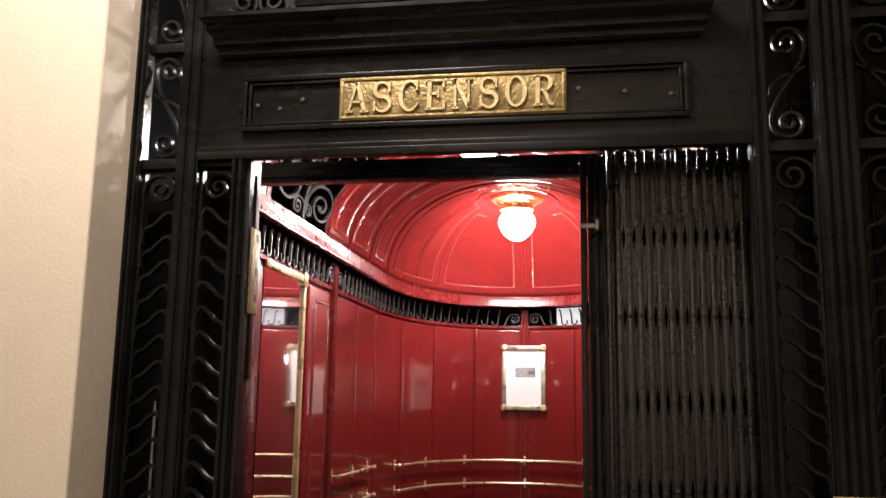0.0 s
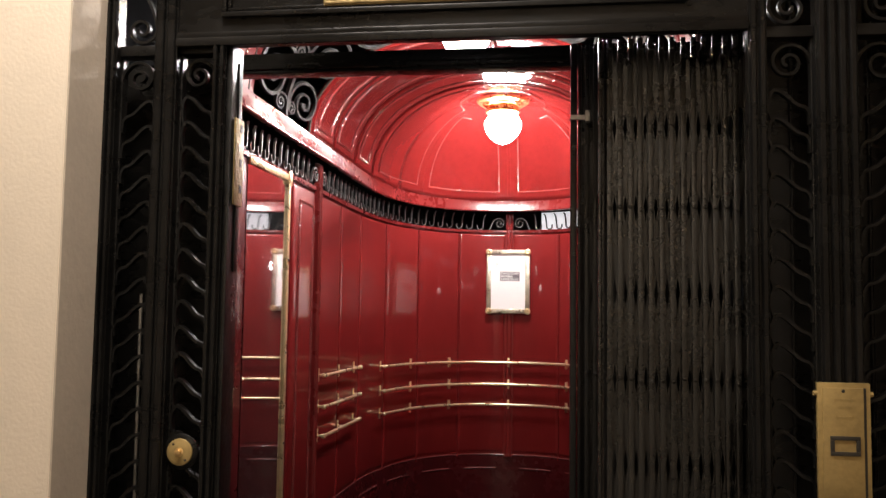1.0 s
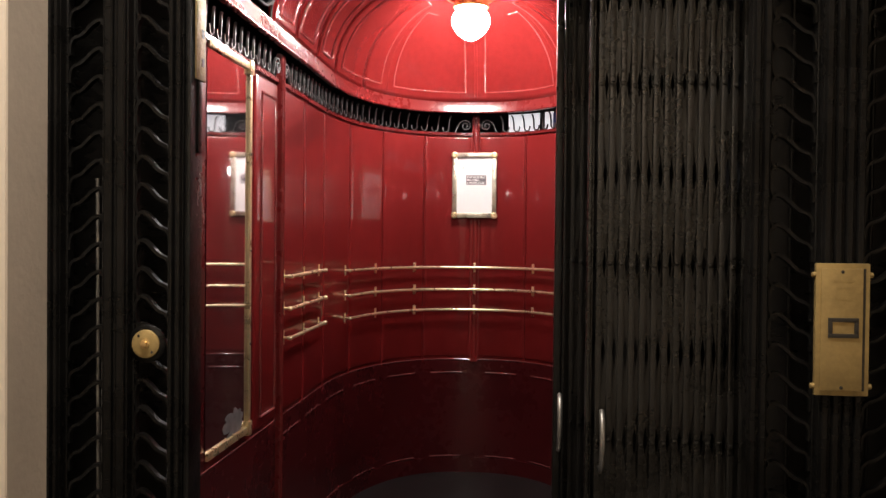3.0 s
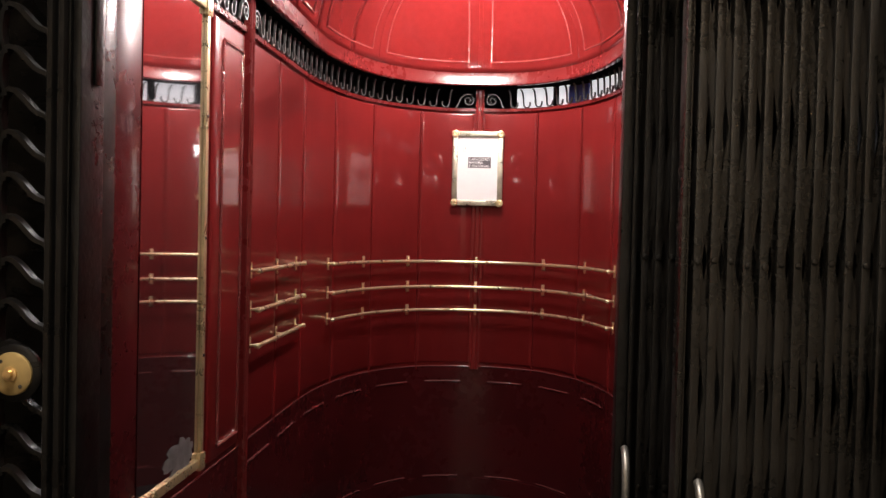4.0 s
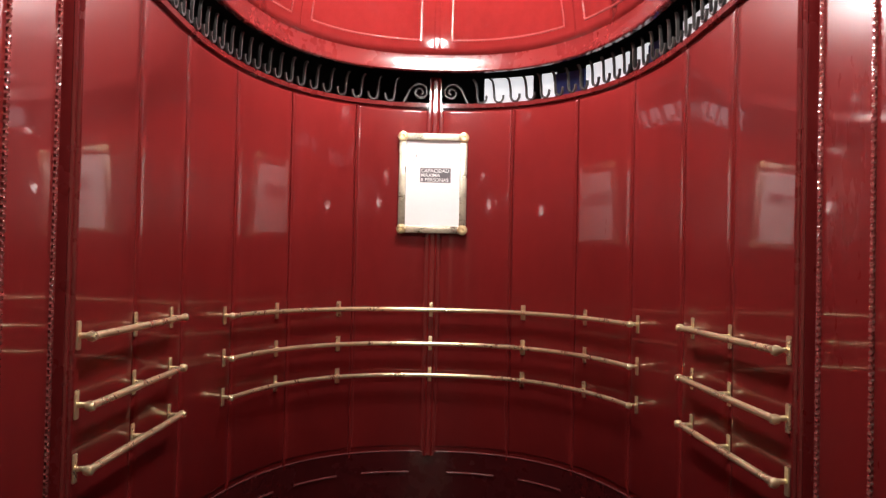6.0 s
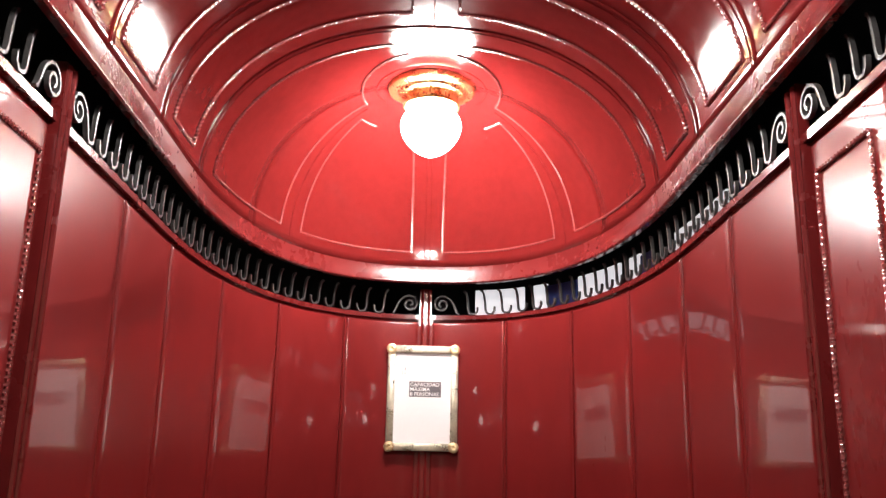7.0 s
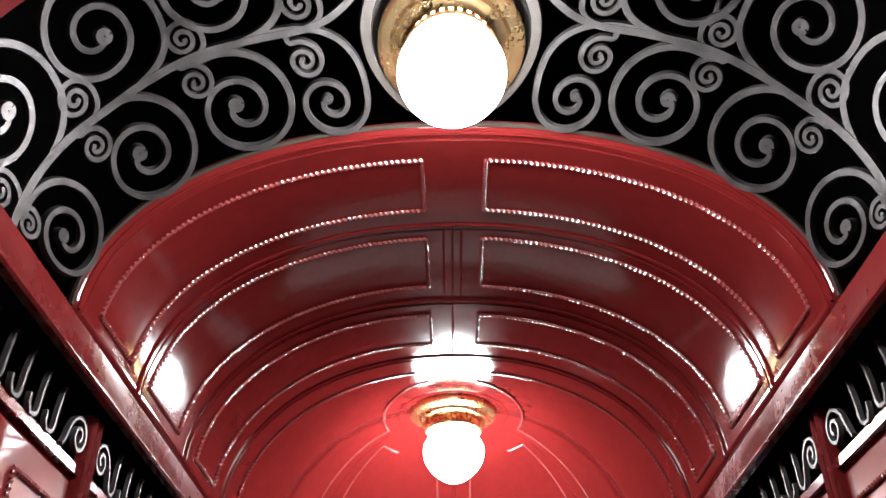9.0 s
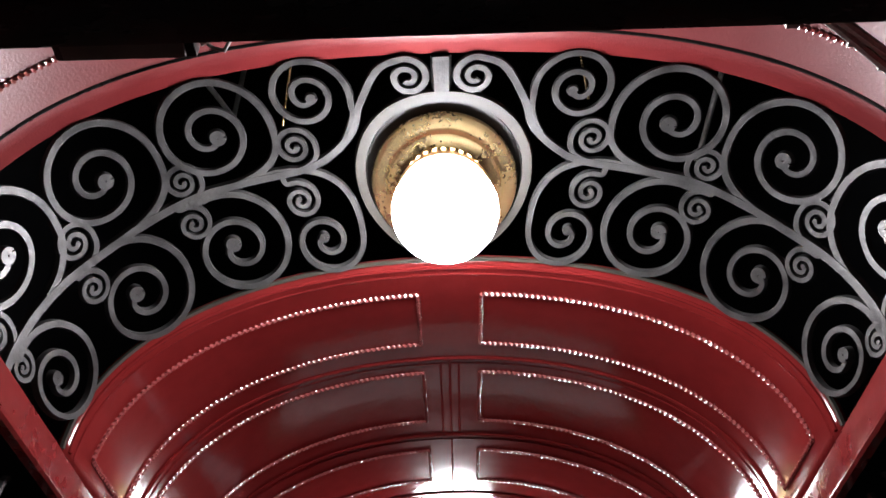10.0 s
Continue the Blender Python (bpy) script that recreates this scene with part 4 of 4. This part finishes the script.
RING = 0.212        # plan radius of the moulding round the lamp
P1, P2 = 72, 59.5     # headings of the two rays that part the dome's fields
for side in (-1, 1):
    bm = bmesh.new()
    # outer field: front arc, ring, ray, foot
    y0 = 1.805
    xr = math.sqrt(max(0.0, 0.36 ** 2 - (LAMP_Y - y0) ** 2))
    w = spring_half(y0)
    rope(bm, [barrel(side * (math.degrees(math.asin(0.10 / w)) + (85 - math.degrees(math.asin(0.10 / w))) * i / 36), y0, 0.002) for i in range(37)])
    ringpts = []
    for i in range(25):
        a = radians(163 - (163 - P1) * i / 24)
        ringpts.append(dome_any(side * RING * math.sin(a), LAMP_Y + RING * math.cos(a) * (1.25 if math.cos(a) < 0 else 1)))
    rope(bm, ringpts)
    ray = [dome(side * P1, a) for a in np.linspace(math.degrees(math.asin(RING / foot(P1))), 84.5, 24)]
    rope(bm, ray)
    low = []
    yb = LAMP_Y + foot(P1) * math.sin(radians(84.5)) * math.cos(radians(P1))
    for i in range(15):
        y = y0 + (LAMP_Y - y0) * i / 14
        low.append(barrel(side * 85, y, 0.002))
    for i in range(1, 8):
        low.append(dome(side * (90 - (90 - P1) * i / 7), 84.7))
    rope(bm, low)
    part("field_frame", bm, ROPE, ropes)
    bm = bmesh.new()
    rope(bm, [dome(side * P2, a) for a in np.linspace(math.degrees(math.asin(0.26 / foot(P2))), 84.5, 24)])
    inner_phi = math.degrees(math.atan2(0.056, foot(5)))
    low = [dome(side * (P2 + (inner_phi - P2) * i / 22), 84.5) for i in range(23)]
    rope(bm, low)
    rope(bm, [dome_any(side * 0.056, LAMP_Y + 0.27 + (low[-1].y - LAMP_Y - 0.27) * (i / 20) ** 0.6) for i in range(21)])
    rope(bm, [dome(side * (P2 - (P2 - 44) * i / 10), math.degrees(math.asin(0.26 / foot(P2 - (P2 - 44) * i / 10)))) for i in range(11)])
    part("field_frame", bm, ROPE, ropes)
    bm = bmesh.new()
    pm = (P1 + P2) / 2
    tube(bm, [dome(side * pm, a, 0.0) for a in np.linspace(26, 88, 26)], 0.0026, 6)
    part("seam", bm, VAULT_RED, seams)
    bm = bmesh.new()
    tube(bm, [dome(side * 1.2, a, 0.0) for a in np.linspace(32, 88, 22)], 0.003, 6)
    part("seam", bm, VAULT_RED, seams)
bm = bmesh.new()
tube(bm, [dome_any(0.165 * math.sin(radians(a)), LAMP_Y + 0.165 * math.cos(radians(a)), 0.0) for a in range(60, 301, 6)], 0.003, 6)
part("seam", bm, VAULT_RED, seams)


# ---- lamps ----
def ceiling_lamp(glass, x, y, z, k, drop, label, tilt=0):
    """A brass ceiling rose with an opal globe under it; k scales it."""
    lamp = thing("ceiling_lamp", label, "lamp", "cabin lamps", at=(x, y, z))
    lamp.rotation_euler = (radians(tilt), 0, 0)
    rim = [(0.0, 0.010), (0.128, 0.010), (0.138, 0.003), (0.141, -0.008), (0.138, -0.018), (0.128, -0.025), (0.116, -0.025), (0.110, -0.029), (0.107, -0.037), (0.101, -0.040), (0.095, -0.041), (0.090, -0.044), (0.082, -0.045)]
    part("rose", lathe([(r * k, z * (k if z < 0 else 1)) for r, z in rim], 64), BRASS, lamp)
    top, low = -0.040 * k, -0.076 * drop
    part("collar", lathe([(0.078 * k, top), (0.078 * k, low + 0.014), (0.088 * k, low + 0.012), (0.091 * k, low + 0.006), (0.087 * k, low + 0.001), (0.076 * k, low)], 48), BRASS, lamp)
    rib = mesh_of("rib", lathe([(0, 0.5 * (top - low - 0.014)), (0.0055 * k, 0.42 * (top - low - 0.014)), (0.0068 * k, 0), (0.0055 * k, -0.42 * (top - low - 0.014)), (0, -0.5 * (top - low - 0.014))], 8), BRASS)
    for i in range(30):
        a = 2 * math.pi * i / 30
        o = part("rib", rib, None, lamp)
        o.location = (0.079 * k * math.cos(a), 0.079 * k * math.sin(a), (top + low + 0.014) / 2)
    prof = [(0.078 * k, -0.073 * drop)]
    for i in range(0, 21):
        a = radians(52 - (52 + 90) * i / 20)
        prof.append((0.096 * k * math.cos(a) * (1 - 0.16 * math.sin(a) ** 2 if math.sin(a) < 0 else 1), -0.073 * drop - 0.062 * k + 0.086 * k * math.sin(a) * (1.18 if math.sin(a) < 0 else 0.82)))
    prof[-1] = (0.0, prof[-1][1] - 0.004 * k)
    part("globe", lathe(prof, 40), glass, lamp, "lit white opal glass globe")
    return lamp


ceiling_lamp(GLOBE, 0.0, LAMP_Y, 2.508, 1.0, 1.0, "brass ceiling lamp with a lit opal globe under the dome")
ceiling_lamp(FRONT_GLOBE, 0.0, 0.500, 2.456, 0.90, 1.13, "brass ceiling lamp with a lit opal globe amid iron scrolls", -22)


# ---- iron scroll lattice of the vault ----
lattice = thing("scroll_lattice", "grey wrought iron scrollwork filling a bay of the vault", "scrollwork")
BAY = 0.38          # width of the splayed bay along its slope


def bay(angle, f):
    """A point of the splayed bay: degrees from the crown, 0 at the vault's edge to 1 at the front strip."""
    return barrel(angle, 0.655).lerp(front_arch(angle, OUT_Y), f)


ANG = np.linspace(0, 90, 361)
MID = [bay(a, 0.5) for a in ANG]
ARC = np.concatenate([[0], np.cumsum([(q - p).length for p, q in zip(MID, MID[1:])])])


def lattice_place(u, v, q):
    """u runs along the bay from the crown, v across it from the vault's edge (0) to the front strip (-BAY)."""
    a = min(89.5, float(np.interp(abs(u), ARC, ANG))) * (1 if u >= 0 else -1)
    p = bay(a, -v / BAY)
    n = (bay(a + 0.4, -v / BAY) - bay(a - 0.4, -v / BAY)).cross(bay(a, -v / BAY + 0.02) - bay(a, -v / BAY - 0.02)).normalized()
    if n.z > 0:
        n = -n
    return p + n * (q - 0.004)


def smooth_line(pts, n=8):
    """A flowing line through the points."""
    out = []
    for i in range(len(pts) - 1):
        p0, p1, p2, p3 = pts[max(i - 1, 0)], pts[i], pts[i + 1], pts[min(i + 2, len(pts) - 1)]
        for k in range(n):
            f = k / n
            out.append(tuple(0.5 * (2 * b + (c - a) * f + (2 * a - 5 * b + 4 * c - d) * f * f + (3 * b - a - 3 * c + d) * f ** 3) for a, b, c, d in zip(p0, p1, p2, p3)))
    return out + [pts[-1]]


# run from the crown, place across the bay, radius, upper (+1) or lower (-1) side of the stem
CURLS = [(0.205, -0.324, 0.070, 1), (0.246, -0.242, 0.036, 1), (0.371, -0.290, 0.103, 1), (0.441, -0.229, 0.032, 1),
         (0.560, -0.288, 0.103, 1), (0.637, -0.222, 0.034, 1), (0.746, -0.289, 0.103, 1), (0.826, -0.222, 0.032, 1),
         (0.262, -0.146, 0.036, -1), (0.238, -0.064, 0.070, -1), (0.450, -0.155, 0.033, -1), (0.393, -0.088, 0.106, -1),
         (0.647, -0.142, 0.032, -1), (0.580, -0.079, 0.108, -1), (0.829, -0.150, 0.030, -1), (0.785, -0.073, 0.098, -1)]
STEM = [(0.885, -0.175), (0.818, -0.179), (0.715, -0.182), (0.605, -0.181), (0.530, -0.188), (0.430, -0.198), (0.350, -0.198), (0.228, -0.203), (0.152, -0.248), (0.126, -0.300), (0.088, -0.358), (0.050, -0.374)]


def stem_depth(u):
    return float(np.interp(u, [a for a, _ in reversed(STEM)], [v for _, v in reversed(STEM)]))


def curl(bm, side, u, v, r, upper):
    """A spiral that leaves the stem and winds in."""
    start, turns = (165, 1.95) if upper > 0 else (290, -1.95)
    wide = upper < 0 and u < 0.25
    if wide:
        start, turns = 188, -1.7
    sp = scroll(u, v, r, start, turns, steps=64, inner=0.13)
    a, b = sp[0], sp[1]
    l = math.hypot(b[0] - a[0], b[1] - a[1])
    t = ((b[0] - a[0]) / l, (b[1] - a[1]) / l)
    root = u + (-0.02 if upper > 0 else 0.72) * r
    step = root - (0.55 if upper > 0 else 0.30) * r
    p0, p1 = (root, stem_depth(root)), (step, stem_depth(step))
    if upper > 0 and u < 0.22:
        p0, p1 = (0.160, -0.243), (0.130, -0.285)
    if wide:
        p0, p1 = (0.345, -0.198), (0.190, -0.226)
    d = math.hypot(a[0] - p1[0], a[1] - p1[1])
    tail = bezier(p0, p1, (a[0] - t[0] * d * 0.5, a[1] - t[1] * d * 0.5), a, 14)
    line = [(side * p[0], p[1]) for p in tail[:-1] + sp]
    big = 0.62 + 0.38 * min(1, r / 0.09)
    ribbon(bm, line, lambda f: (0.0150 - 0.0030 * f) * big, 0.011, lattice_place)
    c = line[-1]
    n = 12
    ribbon(bm, [(c[0] + r * 0.07 * math.cos(2 * math.pi * i / n), c[1] + r * 0.07 * math.sin(2 * math.pi * i / n)) for i in range(n + 1)], r * 0.15, 0.013, lattice_place)


for side in (-1, 1):
    bm = bmesh.new()
    line = smooth_line(STEM)
    sp = scroll(0.047, -0.342, 0.032, 268, -1.6, inner=0.2)
    line = line + sp
    ribbon(bm, [(side * u, v) for u, v in line], lambda f: 0.020 - 0.010 * f, 0.012, lattice_place)
    part("stem", bm, IRON, lattice)
    for row in CURLS:
        bm = bmesh.new()
        curl(bm, side, *row)
        part("curl", bm, IRON, lattice)
for v in (-0.004,):
    bm = bmesh.new()
    ribbon(bm, [(u, v) for u in np.linspace(-ARC[-1], ARC[-1], 90)], 0.007, 0.006, lattice_place)
    part("border_bar", bm, DARK, lattice, "thin dark edge bar")
bm = bmesh.new()
ribbon(bm, [(0.0, -0.376), (0.0, -0.345), (0.0, -0.318)], 0.026, 0.014, lattice_place)
part("post", bm, IRON, lattice)
bm = bmesh.new()
ribbon(bm, [(0.148 * math.sin(2 * math.pi * i / 64), -0.162 + 0.148 * math.cos(2 * math.pi * i / 64)) for i in range(65)], 0.022, 0.014, lattice_place)
part("ring", bm, DARK, lattice, "dark iron ring round the lamp")
bm = lathe([(0, 0.012), (0.139, 0.012), (0.139, -0.002), (0, -0.002)], 48, pose(0, 0.503, 2.474, -22))
part("back_plate", bm, DARK, lattice, "dark round back plate of the lamp")


# ---- handrails ----
def handrail(s_list, z, label):
    """A brass rail on brackets: s_list are the brackets' places along the wall."""
    rail = thing("handrail", label, "handrail", "brass cabin handrails")
    lo, hi = min(s_list), max(s_list)
    bm = bmesh.new()
    tube(bm, [wall_point(s, z, 0.040) for s in np.linspace(lo - 0.012, hi + 0.012, max(8, int((hi - lo) / 0.03)))], 0.0075, 10)
    part("bar", bm, RAIL_BRASS, rail)
    for s in (lo - 0.012, hi + 0.012):
        x, y, a = wall_at(s, 0.040)
        part("end_knob", lathe([(0, -0.011), (0.008, -0.008), (0.0105, 0), (0.008, 0.008), (0, 0.011)], 14, Matrix.Translation((x, y, z)) @ pose(0, 0, 0, 0, 90, 0)), RAIL_BRASS, rail)
    for s in s_list:
        x, y, a = wall_at(s, 0.008)
        bm = bmesh.new()
        box(bm, -0.009, 0.009, -0.005, 0.0, -0.027, 0.027, 0.003)
        tube(bm, [Vector((0, -0.004, 0)), Vector((0, -0.018, 0)), Vector((0, -0.034, 0))], 0.0055, 10)
        add(bm, lathe([(0.006, -0.012), (0.0105, -0.011), (0.0115, 0), (0.0105, 0.011), (0.006, 0.012)], 14, pose(0, -0.032, 0, 0, 90, 0)))
        for q in (-0.019, 0.019):
            add(bm, lathe([(0, 0.005), (0.004, 0.005), (0, 0.0075)], 8, pose(0, 0, q, 90)))
        o = part("bracket", bm, RAIL_BRASS, rail)
        o.location, o.rotation_euler = (x, y, z), (0, 0, a)


BACK = [-run_at(2.04), -0.90 * run_at(2.30), -0.82 * run_at(2.56), 0.0, 0.82 * run_at(2.56), 0.90 * run_at(2.30), run_at(2.04)]
SIDE = [run_at(1.010), run_at(1.33), run_at(1.605)]
for z in (1.102, 0.976, 0.860):
    handrail(BACK, z - 0.008, "curved brass handrail on the red back wall")
    handrail([-s for s in SIDE], z + 0.010, "short brass handrail on the red side wall")
    handrail(SIDE, z + 0.010, "short brass handrail on the red side wall")


# ---- notice ----
NY = 2.70
notice = thing("notice", "white capacity notice in a brass frame on the wall", "notice")
NX0, NX1, NZ0, NZ1 = -0.118, 0.109, 1.392, 1.737
part("sheet", boxes((NX0, NX1, NY - 0.010, NY + 0.012, NZ0, NZ1)), PAPER, notice, "white printed paper sheet", smooth=False)
w = 0.013
for r in ((NX0 - w, NX1 + w, NZ1 - w, NZ1 + w), (NX0 - w, NX1 + w, NZ0 - w, NZ0 + w), (NX0 - w, NX0 + w, NZ0 + w, NZ1 - w), (NX1 - w, NX1 + w, NZ0 + w, NZ1 - w)):
    part("frame_strip", boxes((r[0], r[1], NY - 0.020, NY - 0.0105, r[2], r[3]), bevel=0.002), FRAME_BRASS, notice)
for x in (NX0, NX1):
    for z in (NZ0, NZ1):
        part("rosette", lathe([(0, 0.004), (0.004, 0.004), (0.006, 0.007), (0.012, 0.008), (0.018, 0.005), (0.019, 0), (0.0, 0)], 24, pose(x, NY - 0.020, z, 90)), PALE_BRASS, notice)
block = part("print_block", boxes((-0.052, 0.062, NY - 0.0112, NY - 0.0098, 1.568, 1.622)), GREY_INK, notice, "grey printed block")
for text, z in (("CAPACIDAD", 1.611), ("MÁXIMA", 1.594), ("8 PERSONAS", 1.577)):
    lettering(text, 0.0185, 0.0002, PAPER, notice, pose(-0.049, NY - 0.0118, z, 90), align="LEFT", spread=1.0, bold=0.0002)
part("print_mark", boxes((-0.078, -0.075, NY - 0.0112, NY - 0.0098, 1.645, 1.675), (-0.071, -0.066, NY - 0.0112, NY - 0.0098, 1.648, 1.654), (-0.071, -0.064, NY - 0.0112, NY - 0.0098, 1.66, 1.672)), PALE_INK, notice, "faint grey printed mark")

# white and blue sheets behind the frieze; the white ones glow by themselves
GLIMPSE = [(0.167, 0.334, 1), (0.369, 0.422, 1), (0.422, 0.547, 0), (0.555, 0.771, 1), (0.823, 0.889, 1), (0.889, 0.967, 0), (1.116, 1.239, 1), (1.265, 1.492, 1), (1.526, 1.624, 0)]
glazing = thing("shaft_sheets", "glowing white sheets and blue sheets behind the iron frieze", "glazing")
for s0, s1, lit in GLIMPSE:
    name, mat = ("white_sheet", GLOW_SHEET) if lit else ("blue_sheet", BLUE)
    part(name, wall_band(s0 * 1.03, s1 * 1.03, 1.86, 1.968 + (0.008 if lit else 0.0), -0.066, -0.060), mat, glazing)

# cables in the shaft above the scrollwork
for x0, x1, y0, y1, mat, r in ((-0.30, -0.24, 0.50, 0.26, BRASS, 0.0022), (0.27, 0.22, 0.46, 0.24, BRASS, 0.0022), (-0.52, -0.44, 0.16, 0.62, STEEL, 0.006), (0.50, 0.58, 0.62, 0.20, STEEL, 0.006)):
    bm = bmesh.new()
    tube(bm, [(x0 + (x1 - x0) * f, y0 + (y1 - y0) * f, 2.62 + 0.18 * f) for f in (0, 0.3, 0.6, 1)] + [(x1, y1, 4.4)], r, 8)
    tagged(part("shaft_cable", bm, mat), "thin cable running up the dark lift shaft", "cable")
